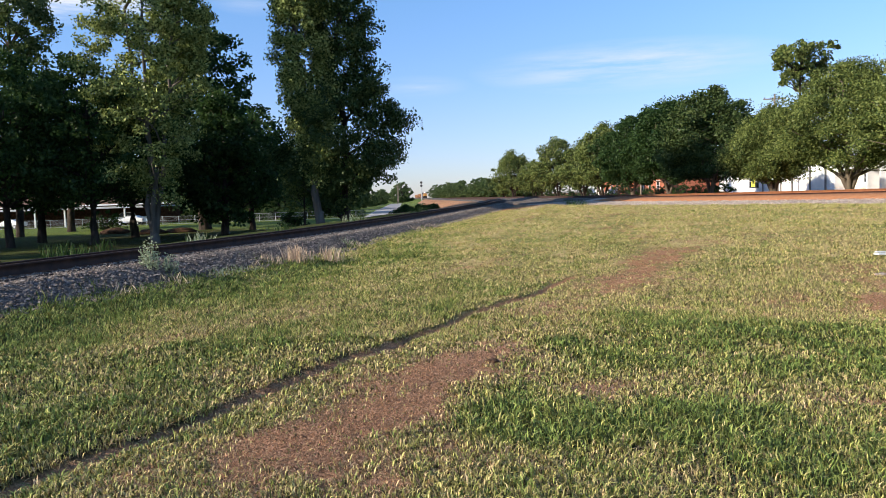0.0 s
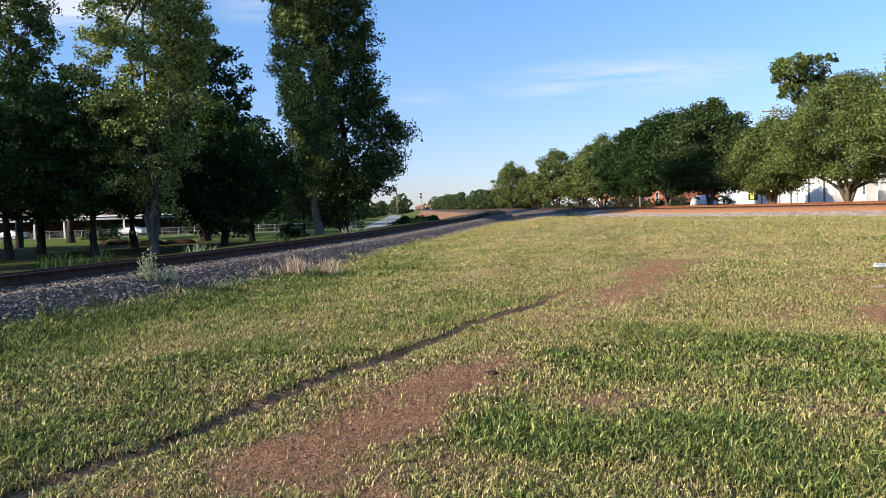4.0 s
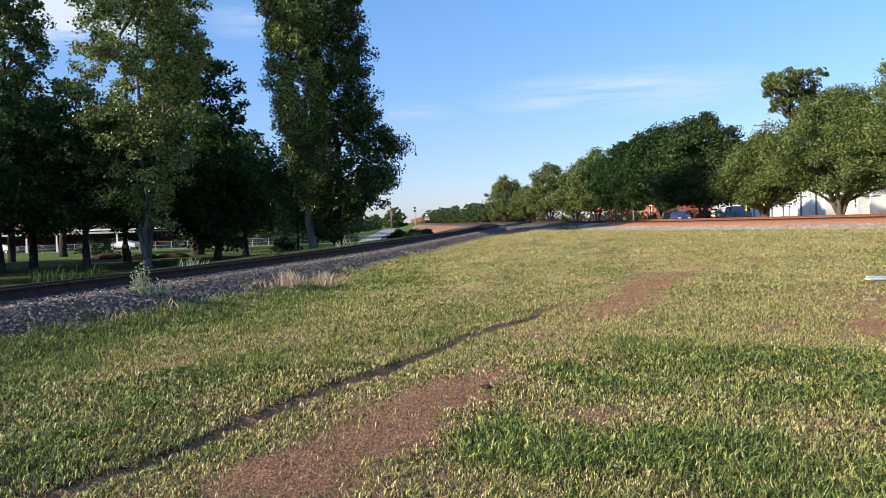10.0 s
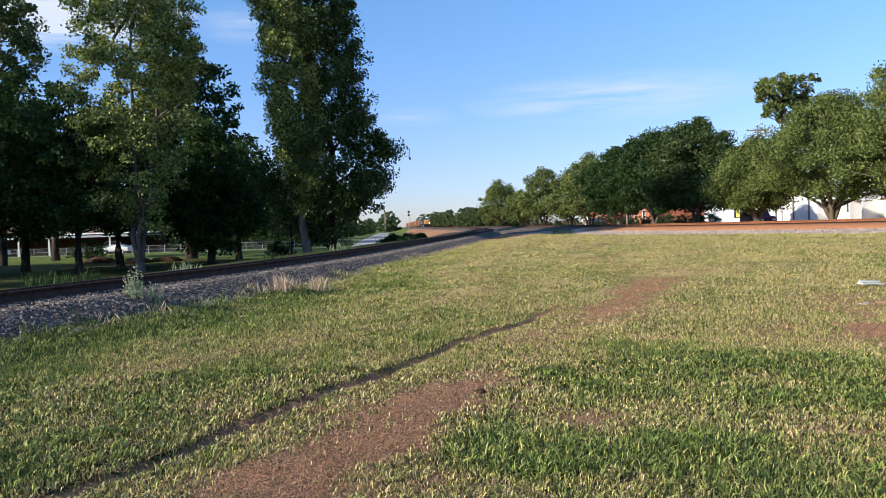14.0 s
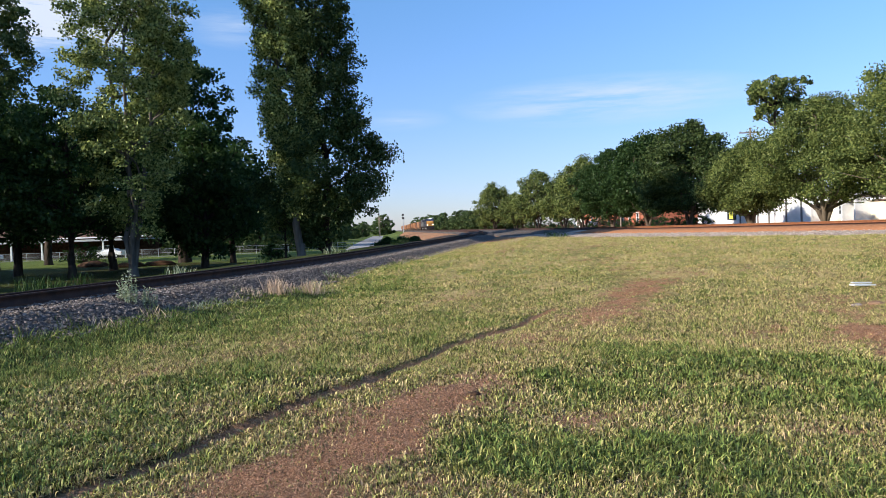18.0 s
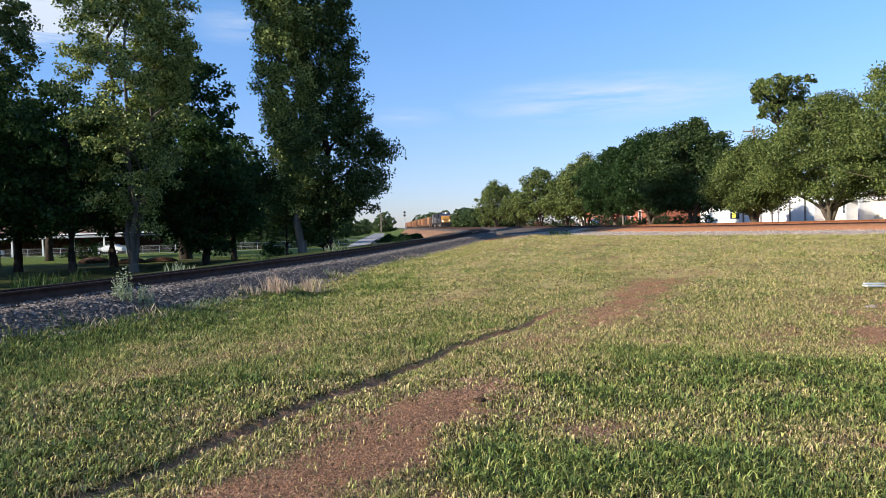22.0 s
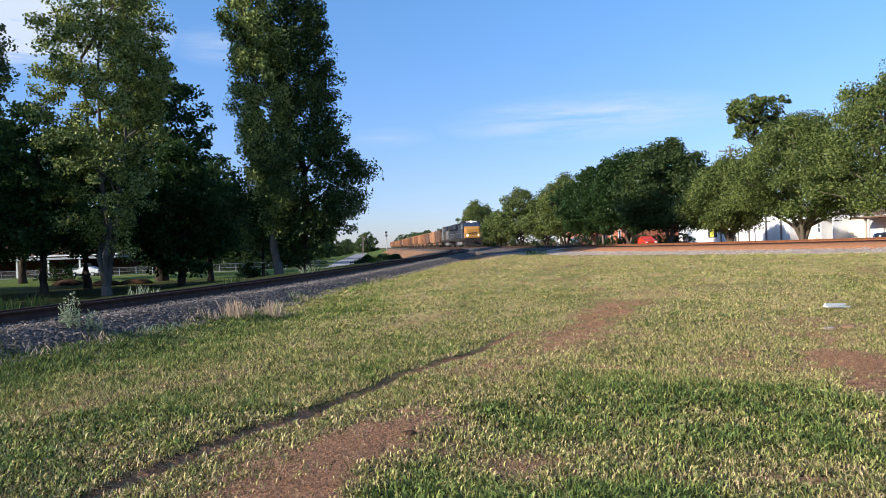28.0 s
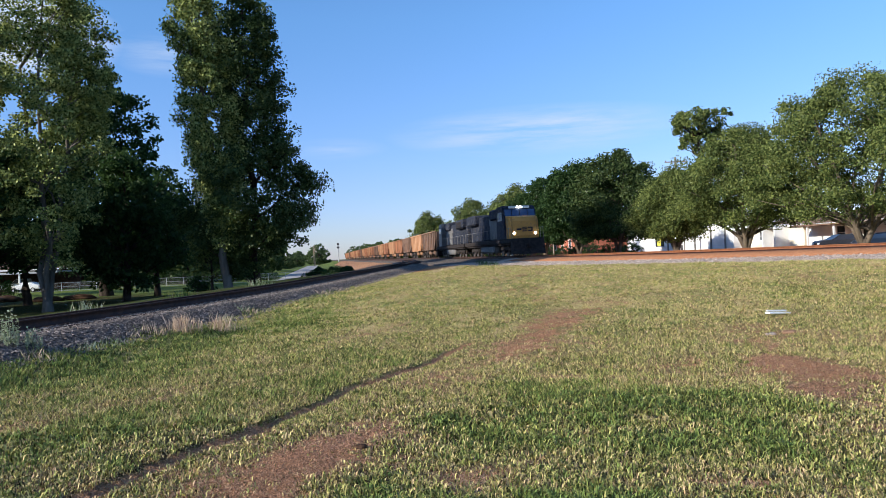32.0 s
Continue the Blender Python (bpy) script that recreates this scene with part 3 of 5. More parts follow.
def blades(name, label, clumps, per, y0, y1, height, width, seed, bent=True, grow=0.8):
    """Grass in small splayed clumps on the lawn before the camera: long and green where it is lush, dead fibres lying flat where it is worn."""
    rng = np.random.default_rng(seed)
    y = y0 * (y1 / y0) ** rng.random(clumps)
    x = (rng.random(clumps) * 1.5 - 0.70) * (y + 1.0)
    d = dryness(x, y)
    u, along = cut_place(x, y)
    open_cut = (np.abs(u - 0.03) < 0.045) & (along < 8.6)
    gap = rng.random(clumps) > 0.24 + 0.12 * np.clip((6.0 - y) / 1.5, 0, 1) + 0.36 * rough2(x * 6.1, y * 6.1 + 2) + 0.36 * rough2(x * 15.0, y * 15.0)
    keep = (x - line_x(SIDE_LINE, y) > 2.1 + 0.35 * rough2(x * 2, y * 2) + 0.25 * rng.random(clumps)) & (line_x(MAIN_LINE, y) - x > 6.6 + 0.7 * rough2(x, y)) & gap & ~open_cut
    d = np.clip(d + rng.normal(0, 0.09, clumps) + 0.05 * smooth01((y - 12) / 10), 0, 1.05)
    x, y, d = (np.repeat(v[keep], per) for v in (x, y, d))
    m, n = int(keep.sum()), int(keep.sum()) * per
    far = (y / y0) ** grow
    vigour = np.repeat(0.6 + 0.8 * rng.random(m), per)
    worn = smooth01((d - 0.42) / 0.46)
    dead = rng.random(n) < 0.30 * np.clip(d / 0.36, 0, 1) + 0.67 * worn
    a = rng.random(n) * 2 * np.pi
    q = 0.026 * far ** 0.7 * np.sqrt(rng.random(n)) * (1 + 1.3 * dead)
    x, y = x + np.cos(a) * q, y + np.sin(a) * q
    lush = np.clip(1 - d / 0.36, 0, 1)
    h = height * (0.5 + 0.8 * rng.random(n)) * vigour * (0.8 + 0.45 * lush) * (1 - 0.45 * worn)
    h = np.where(dead, height * (0.12 + 0.35 * rng.random(n)), h)
    w = width * far * (0.7 + 0.6 * rng.random(n)) * np.where(dead, 0.6, 1.0)
    b = a + rng.normal(0, 0.9, n)
    ln = np.where(dead, height * (0.7 + 1.3 * rng.random(n)), h * (0.35 + 0.95 * rng.random(n)))
    z = ground_z(x, y) - 0.004
    lx, ly = np.cos(b) * ln, np.sin(b) * ln
    t = b + np.pi / 2 + rng.normal(0, 0.5, n)
    wx, wy = np.cos(t) * w / 2, np.sin(t) * w / 2
    tone = np.where(dead, np.clip(d + 0.16, 0.6, 1.05), np.clip(d, 0.0, 0.40)) + np.repeat(rng.normal(0, 0.09, m), per)
    tone = np.clip(tone, 0.0, 1.05)
    if bent:
        mx, my, mz = x + 0.36 * lx, y + 0.36 * ly, z + h * 0.78
        p = np.stack([np.stack([x - wx * 0.8, y - wy * 0.8, z], 1), np.stack([x + wx * 0.8, y + wy * 0.8, z], 1), np.stack([mx - wx, my - wy, mz], 1), np.stack([mx + wx, my + wy, mz], 1), np.stack([x + lx, y + ly, z + h * np.where(dead, 0.5, 0.95)], 1)], 1)
        f = np.array([[0, 1, 3], [0, 3, 2], [2, 3, 4]])
    else:
        p = np.stack([np.stack([x - wx, y - wy, z], 1), np.stack([x + wx, y + wy, z], 1), np.stack([x + lx, y + ly, z + h], 1)], 1)
        f = np.array([[0, 1, 2]])
    k = p.shape[1]
    faces = (np.arange(n)[:, None, None] * k + f[None]).reshape(-1, 3)
    ob = arrays(name, p.reshape(-1, 3), faces, M_BLADE if y0 < 15 else M_FARBLADE, attr=np.repeat(tone, k))
    return tagged(ob, label, "grass", kind="stuff")


blades("near_grass", "short green and straw blades of a mown lawn", 100000, 6, 2.9, 8.5, 0.045, 0.005, 3)
blades("middle_grass", "short patchy lawn grass with worn strips", 120000, 6, 8.2, 20.0, 0.05, 0.0135, 5, False)
blades("lawn_grass", "short sunlit lawn grass, green and dry", 150000, 6, 19.5, 62.0, 0.055, 0.03, 4, False)


# ---- tracks ----
def offset_line(line, d, dz=0.0):
    t = np.gradient(line[:, :2], axis=0)
    t /= np.linalg.norm(t, axis=1)[:, None]
    return np.column_stack([line[:, 0] - t[:, 1] * d, line[:, 1] + t[:, 0] * d, line[:, 2] + dz])


RAIL_SHAPE = [(-0.072, -0.180), (0.072, -0.180), (0.072, -0.168), (0.012, -0.150), (0.010, -0.045), (0.036, -0.034), (0.037, -0.004), (0.030, 0.0), (-0.030, 0.0), (-0.037, -0.004), (-0.036, -0.034), (-0.010, -0.045), (-0.012, -0.150), (-0.072, -0.168)]


def sweep(name, line, shape, material, parent, label=""):
    """A bar of one section along a line."""
    t = np.gradient(line[:, :2], axis=0)
    t /= np.linalg.norm(t, axis=1)[:, None]
    nrm = np.column_stack([-t[:, 1], t[:, 0]])
    s = np.array(shape)
    v = np.stack([np.column_stack([line[:, 0] + nrm[:, 0] * a, line[:, 1] + nrm[:, 1] * a, line[:, 2] + b]) for a, b in s], 1)
    k = len(s)
    i = np.arange(len(line) - 1)[:, None] * k
    j = np.arange(k)[None, :]
    f = np.stack([i + j, i + k + j, i + k + (j + 1) % k, i + (j + 1) % k], -1).reshape(-1, 4)
    return arrays(name, v.reshape(-1, 3), f, material, parent, label)


def track(line, label, ties, bed_shape, seed, cant, bed_m, rail_m, tie_m):
    tr = new("railway_track")
    tagged(tr, label, "railway track", kind="structure")
    for d, dz in zip((-GAUGE, GAUGE), cant):
        rail = offset_line(line, d, dz)
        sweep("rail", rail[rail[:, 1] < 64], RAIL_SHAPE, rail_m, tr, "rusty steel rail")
        # past y = 62 the rail colour holds the trees' shade
        sweep("rail", rail[rail[:, 1] > 62], RAIL_SHAPE, M_SHADERAIL, tr, "steel rail coloured for tree shade")
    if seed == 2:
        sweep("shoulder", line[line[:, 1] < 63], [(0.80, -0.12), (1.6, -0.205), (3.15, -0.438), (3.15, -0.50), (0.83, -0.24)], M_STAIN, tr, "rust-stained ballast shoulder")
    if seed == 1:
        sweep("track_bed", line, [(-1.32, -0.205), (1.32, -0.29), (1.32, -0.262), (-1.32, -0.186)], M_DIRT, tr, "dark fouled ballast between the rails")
    # bed_m near by, further on M_BED with the trees' shade in its colour
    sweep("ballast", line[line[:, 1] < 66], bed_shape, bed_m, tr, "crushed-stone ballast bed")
    sweep("ballast", line[line[:, 1] > 64], [(a, b - 0.004) for a, b in bed_shape], M_BED, tr, "ballast bed coloured for tree shade")
    # sleepers in the stretch that the camera passes nearest
    bm = boxes((-1.3, 1.3, -0.115, 0.115, -0.36, -0.185), bevel=0.012)
    me = bpy.data.meshes.new("sleeper")
    bm.to_mesh(me)
    bm.free()
    me_far = me.copy()
    me.materials.append(tie_m)
    me_far.materials.append(M_SHADETIE)
    rng = random.Random(seed)
    t = np.gradient(line[:, :2], axis=0)
    s = np.arange(len(line))
    for q in np.arange(ties[0], ties[1], 0.56):
        x, y, z = (np.interp(q, s, line[:, c]) for c in range(3))
        tx, ty = np.interp(q, s, t[:, 0]), np.interp(q, s, t[:, 1])
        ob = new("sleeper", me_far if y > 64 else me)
        ob.parent = tr
        ob.matrix_local = pose(x, y, z + rng.uniform(-0.012, 0.012) - 0.02, 0, 0, math.degrees(math.atan2(-tx, ty)) + rng.uniform(-1.2, 1.2))
    return tr


track(SIDE_LINE, "rusty curved railway track on grey stone ballast", (18, 100), [(-3.4, -1.0), (-2.35, -0.45), (-1.75, -0.20), (1.75, -0.30), (3.0, -0.62), (3.4, -0.95)], 1, (0.0, -0.085), M_BED, M_SHADERAIL, M_SHADETIE)
track(MAIN_LINE, "rusty railway main line on raised ballast", (28, 130), [(-3.4, -1.0), (-1.7, -0.22), (1.7, -0.22), (3.2, -0.46), (6.2, -0.60), (6.8, -0.85)], 2, (-0.03, 0.0), M_PALEBED, M_RAIL, M_TIE)


def stones(name, line, d0, d1, s0, s1, count, size, top, seed, material):
    """Loose ballast stones on the shoulder of a track."""
    rng = np.random.default_rng(seed)
    q = s0 + (s1 - s0) * rng.random(count)
    d = d0 + (d1 - d0) * rng.random(count)
    s = np.arange(len(line))
    x0, y0, z0 = (np.interp(q, s, line[:, c]) for c in range(3))
    t = np.gradient(line[:, :2], axis=0)
    tx, ty = np.interp(q, s, t[:, 0]), np.interp(q, s, t[:, 1])
    x, y = x0 - ty * d, y0 + tx * d
    z = np.maximum(z0 + top(np.abs(d)), ground_z(x, y)) + rng.normal(0.0, 0.012, count)
    r = size * (0.6 + 0.8 * rng.random(count))
    base = np.array([[1, 0, -0.2], [0.2, 1, 0.1], [-1, 0.2, -0.1], [-0.1, -1, 0.15], [0.1, 0.1, 0.75]])
    f0 = np.array([[0, 1, 4], [1, 2, 4], [2, 3, 4], [3, 0, 4]])
    a = rng.random(count) * 6.28
    j = base[None] + rng.normal(0, 0.22, (count, 5, 3))
    ca, sa = np.cos(a)[:, None], np.sin(a)[:, None]
    vx = (j[:, :, 0] * ca - j[:, :, 1] * sa) * r[:, None] + x[:, None]
    vy = (j[:, :, 0] * sa + j[:, :, 1] * ca) * r[:, None] + y[:, None]
    vz = j[:, :, 2] * r[:, None] + z[:, None]
    v = np.stack([vx, vy, vz], -1).reshape(-1, 3)
    f = (np.arange(count)[:, None, None] * 5 + f0[None]).reshape(-1, 3)
    ob = arrays(name, v, f, material)
    return tagged(ob, "loose grey crushed-stone ballast beside the rails", "ballast", kind="stuff")


def side_top(d):
    return np.interp(d, [0, 1.75, 2.35, 3.4], [-0.21, -0.21, -0.45, -1.0])


def main_top(d):
    return np.interp(d, [0, 1.7, 3.2, 6.2, 6.8], [-0.23, -0.23, -0.46, -0.60, -0.8])


# the side line runs away from the camera, so that its east shoulder lies at negative offsets
stones("side_ballast_stones", SIDE_LINE, -2.75, -0.85, 18, 92, 85000, 0.025, side_top, 11, M_STONE)
stones("main_ballast_stones", MAIN_LINE, 3.0, 7.2, 34, 92, 38000, 0.042, main_top, 12, M_PALESTONE)


# ---- trees ----
def limb(bm, pts, r0, r1, sides=7):
    """A bent, tapering branch through the points."""
    rings = []
    n = len(pts)
    for i, p in enumerate(pts):
        d = Vector(pts[min(i + 1, n - 1)]) - Vector(pts[max(i - 1, 0)])
        m = Matrix.Translation(p) @ d.to_track_quat("Z", "Y").to_matrix().to_4x4()
        r = r0 + (r1 - r0) * i / (n - 1)
        rings.append([bm.verts.new(m @ Vector((r * math.cos(a), r * math.sin(a), 0))) for a in (2 * math.pi * k / sides for k in range(sides))])
    for a, b in zip(rings, rings[1:]):
        for k in range(sides):
            bm.faces.new((a[k], a[(k + 1) % sides], b[(k + 1) % sides], b[k]))
    bm.faces.new(rings[-1])


def wander(p, q, n, amp, rng):
    out = []
    for i in range(n + 1):
        f = i / n
        b = amp * math.sin(math.pi * f)
        out.append((p[0] + (q[0] - p[0]) * f + rng.uniform(-b, b), p[1] + (q[1] - p[1]) * f + rng.uniform(-b, b), p[2] + (q[2] - p[2]) * f))
    return out


def tree(name, label, x, y, h, trunk_r, profile, leaf, bark, clumps, per, leaf_size, seed, stems=1, fork=0.0, spread_r=0.9, z=None, droop=0.0, lean=0.0, spires=()):
    """A tree: profile lists (share of the height, radius) of its crown; clumps of leaves sit at the ends of real limbs."""
    rng, nr = random.Random(seed), np.random.default_rng(seed)
    t = new(name)
    t.location = (x, y, on_ground(x, y) if z is None else z)
    tagged(t, label, "tree")
    pz, pr = [p[0] * h for p in profile], [p[1] for p in profile]
    z0, z1 = pz[0], pz[-1]
    # clump centres inside the crown, more of them near its skin, in lobes so that the outline is uneven
    c = []
    lob = nr.random(6) * 6.28
    while len(c) < clumps:
        zz = z0 + (z1 - z0) * rng.random() ** 0.9
        rr = float(np.interp(zz, pz, pr))
        if rng.random() > (rr / max(pr)) ** 1.3 + 0.08:
            continue
        a = rng.random() * 6.283
        wob = 1 + 0.16 * math.sin(3 * a + lob[0] + zz * 0.7) + 0.13 * math.sin(5 * a + lob[1] - zz * 1.1) + rng.uniform(-0.12, 0.12)
        r = rr * wob * (0.25 + 0.75 * rng.random() ** 0.45)
        c.append((r * math.cos(a), r * math.sin(a), zz - droop * r))
    c = [(px + lean * (pz0 / h) ** 1.8, py, pz0) for px, py, pz0 in c]
    # side leaders that stand out of the crown
    for sx, za, zb, sr in spires:
        for k in range(int(6 * (zb - za))):
            f = rng.random()
            a, q = rng.random() * 6.283, sr * (1.05 - f) * math.sqrt(rng.random())
            c.append((sx * (0.7 + 0.3 * f) + q * math.cos(a), q * math.sin(a), za + (zb - za) * f))
    c = np.array(c)
    bm = bmesh.new()
    tops = []
    for s in range(stems):
        a = 6.283 * s / stems + rng.random()
        base = (0.3 * trunk_r * math.cos(a) * (stems > 1), 0.3 * trunk_r * math.sin(a) * (stems > 1), 0.7 * fork if fork > 0.6 and stems > 1 else -0.25)
        if stems > 1:
            rad = float(np.interp(0.6 * h, pz, pr)) * 0.55
            top = (rad * math.cos(a), rad * math.sin(a), h * rng.uniform(0.62, 0.8))
        else:
            top = (rng.uniform(-0.3, 0.3) + lean * 0.8, rng.uniform(-0.3, 0.3), h * 0.9)
        pts = wander(base, top, 8, 0.02 * h, rng)
        limb(bm, pts, trunk_r * (1.0 if stems == 1 else 0.55), 0.03 + 0.002 * h, 9)
        tops.append(pts)
    # flare at the foot
    foot = 1.1 if stems == 1 else fork
    limb(bm, [(0, 0, -0.3), (0, 0, 0.1 * foot), (0, 0, 0.5 * foot), (0, 0, foot)], trunk_r * 1.22, trunk_r * 0.8, 10)
    # limbs from the stems to a share of the clumps
    for k in range(0, len(c), max(1, len(c) // (42 if leaf_size < 0.7 else 12))):
        q = c[k]
        pts = tops[rng.randrange(len(tops))]
        want = max(z0 * 0.75, q[2] - 0.55 * math.hypot(q[0], q[1]) - 0.4)
        p = min(pts, key=lambda v: abs(v[2] - want))
        limb(bm, wander(p, tuple(q), 4, 0.25, rng), max(0.03, trunk_r * 0.26), 0.012, 5)
    trunk = part("trunk", bm, bark, t, smooth=True)
    # leaves
    n = len(c) * per
    ctr = np.repeat(c, per, axis=0)
    size = np.repeat(spread_r * (0.6 + 0.8 * nr.random(len(c))), per)
    off = np.clip(nr.normal(0, 0.5, (n, 3)), -0.85, 0.85) * size[:, None]
    off[:, 2] *= 0.75
    p = ctr + off
    u = nr.normal(0, 1, (n, 3))
    u /= np.linalg.norm(u, axis=1)[:, None]
    w = np.cross(u, nr.normal(0, 1, (n, 3)))
    w /= np.linalg.norm(w, axis=1)[:, None]
    s = leaf_size * (0.6 + 0.8 * nr.random(n))[:, None]
    v = np.stack([p - u * s * 0.6, p - w * s * 0.38, p + u * s * 0.6, p + w * s * 0.38], 1).reshape(-1, 3)
    arrays("crown", v, np.arange(n * 4).reshape(-1, 4), leaf, t, "dense leafy crown")
    return t


def scaled(profile, r):
    m = max(p[1] for p in profile)
    return [(a, b * r / m) for a, b in profile]


ROUND = [(0.22, 2.0), (0.35, 4.2), (0.55, 5.0), (0.75, 4.2), (0.92, 2.2), (1.0, 0.6)]
HIGH = [(0.5, 2.4), (0.62, 3.6), (0.8, 3.8), (0.93, 2.4), (1.0, 0.5)]
PEAR = [(0.25, 2.0), (0.33, 4.2), (0.48, 5.0), (0.65, 4.3), (0.85, 2.6), (1.0, 0.5)]
PEARWIDE = [(0.22, 2.6), (0.3, 4.4), (0.45, 5.0), (0.65, 4.7), (0.85, 3.3), (1.0, 0.9)]
PEARLOW = [(0.19, 2.4), (0.27, 4.2), (0.45, 5.0), (0.65, 4.3), (0.85, 2.8), (1.0, 0.6)]
BUSH = [(0.0, 4.6), (0.3, 5.0), (0.6, 4.0), (0.9, 2.0), (1.0, 0.5)]

tree("pine_tree", "tall pine with an open olive-green crown", -46.8, 84.0, 31, 0.42, scaled(HIGH, 5.5), M_PINE, M_BARK, 190, 70, 0.34, 101)
tree("shade_tree", "broad dark green tree with low limbs", -35.4, 62.0, 15.5, 0.34, scaled(ROUND, 6.4), M_DARKLEAF, M_BARK, 230, 95, 0.24, 102)
tree("shade_tree", "broad dark green tree with low limbs", -36.5, 69.0, 14.5, 0.40, scaled(ROUND, 5.6), M_DARKLEAF, M_BARK, 200, 65, 0.32, 103)
tree("shade_tree", "broad dark green tree with a thick trunk", -46.7, 95.5, 19, 0.5, scaled(ROUND, 8.0), M_DARKLEAF, M_BARK, 220, 65, 0.38, 104)
tree("shade_tree", "dark green tree with a leaning trunk", -29.0, 63.2, 15.5, 0.36, scaled(ROUND, 6.4), M_DARKLEAF, M_BARK, 230, 95, 0.24, 105)
tree("poplar_tree", "tall poplar with several pale stems and sunlit leaves", -23.3, 61.3, 27.5, 0.42, [(0.12, 1.6), (0.28, 3.4), (0.5, 4.6), (0.72, 4.7), (0.88, 3.3), (1.0, 0.8)], M_POPLAR, M_BARK_PALE, 370, 150, 0.19, 106, stems=3, fork=1.0, lean=0.4, spread_r=0.8, spires=((2.5, 17.0, 24.8, 1.2), (4.8, 13.5, 18.0, 1.0)))
tree("shade_tree", "dark green tree in the shade of poplars", -30.0, 74.0, 15, 0.4, scaled(ROUND, 5.5), M_DARKLEAF, M_BARK, 180, 60, 0.34, 107)
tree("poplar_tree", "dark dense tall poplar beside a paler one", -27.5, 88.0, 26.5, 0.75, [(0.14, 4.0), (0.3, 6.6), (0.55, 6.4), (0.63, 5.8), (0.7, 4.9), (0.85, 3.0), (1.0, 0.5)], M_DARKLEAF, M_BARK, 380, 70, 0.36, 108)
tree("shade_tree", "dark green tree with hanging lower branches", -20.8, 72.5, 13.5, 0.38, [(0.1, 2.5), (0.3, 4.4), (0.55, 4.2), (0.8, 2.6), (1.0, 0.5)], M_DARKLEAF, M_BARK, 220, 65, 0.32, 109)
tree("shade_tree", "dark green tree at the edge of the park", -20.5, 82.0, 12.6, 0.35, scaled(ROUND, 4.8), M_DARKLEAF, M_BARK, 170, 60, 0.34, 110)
tree("poplar_tree", "tall narrow poplar with a pale trunk", -10.3, 64.2, 26.2, 0.36, [(0.13, 1.0), (0.28, 1.7), (0.45, 1.9), (0.6, 2.1), (0.82, 1.9), (0.93, 1.2), (1.0, 0.35)], M_POPLAR, M_BARK_PALE, 330, 150, 0.19, 111, lean=-2.2, spread_r=0.8)
# leaf colour darkened for the shade low in this crown
tree("poplar_tree", "tall dense dark poplar with a wide low skirt", -8.4, 66.6, 26.0, 0.45, [(0.03, 2.0), (0.10, 3.0), (0.2, 5.3), (0.31, 5.7), (0.40, 4.2), (0.48, 3.1), (0.65, 2.9), (0.76, 2.6), (0.9, 1.8), (1.0, 0.35)], M_SHADELEAF, M_BARK, 640, 130, 0.19, 112, lean=0.1, spread_r=0.8)
tree("young_tree", "small young tree with yellow-green leaves", -12.2, 67.4, 5.4, 0.12, scaled(ROUND, 1.6), M_PEAR, M_BARK, 40, 50, 0.2, 113)

# park trees that stand west of the view and shade the side line
for tx, ty, hh, sd in ((-38.0, 9.0, 12.5, 150), (-37.5, 20.0, 12.5, 151), (-37.0, 31.0, 12.5, 152), (-37.5, -2.0, 12.5, 154), (-47.5, 52.0, 24.0, 155), (-50.0, 40.0, 23.0, 156), (-57.0, 58.0, 17.0, 160), (-65.0, 53.0, 17.5, 161), (-73.0, 61.0, 18.0, 162), (-81.0, 67.0, 18.0, 163), (-90.0, 72.0, 18.0, 164), (-66.0, 68.0, 16.0, 165)):
    tree("shade_tree", "broad dark green park tree", tx, ty, hh, 0.45, scaled(ROUND, 6.0), M_DARKLEAF, M_BARK, 150, 50, 0.42, sd)

# an unseen pine, added so that its high crown shades the locomotives
for tx, ty, hh, sd in ((-40.5, 43.0, 34.5, 158),):
    tree("pine_tree", "unseen pine added to shade the train", tx, ty, hh, 0.5, [(0.62, 3.5), (0.7, 7.2), (0.84, 7.6), (0.95, 5.0), (1.0, 1.5)], M_PINE, M_BARK, 300, 60, 0.6, sd)

# the row along the street; the poplars' shade is in the dark leaf colours
ROW = "row of street trees"
for tx, ty, hh, rr, lf, sd, st, shape, lsz in ((30.2, 42.4, 10.7, 6.2, M_PEAR, 200, 4, PEARWIDE, 0.115), (28.0, 52.0, 9.3, 5.3, M_PEAR, 201, 4, PEAR, 0.115), (27.0, 61.7, 7.3, 3.2, M_PEAR, 202, 4, PEAR, 0.13), (26.3, 74.0, 10.6, 4.9, M_SHADELEAF, 203, 4, PEARLOW, 0.18), (26.4, 88.0, 11.4, 5.2, M_DARKLEAF, 204, 4, PEARLOW, 0.2), (26.5, 105.0, 11.0, 4.9, M_DARKLEAF, 205, 3, PEARLOW, 0.2)):
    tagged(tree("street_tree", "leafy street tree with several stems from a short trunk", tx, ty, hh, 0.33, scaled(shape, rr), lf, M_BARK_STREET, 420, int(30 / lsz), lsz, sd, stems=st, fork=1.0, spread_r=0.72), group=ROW)

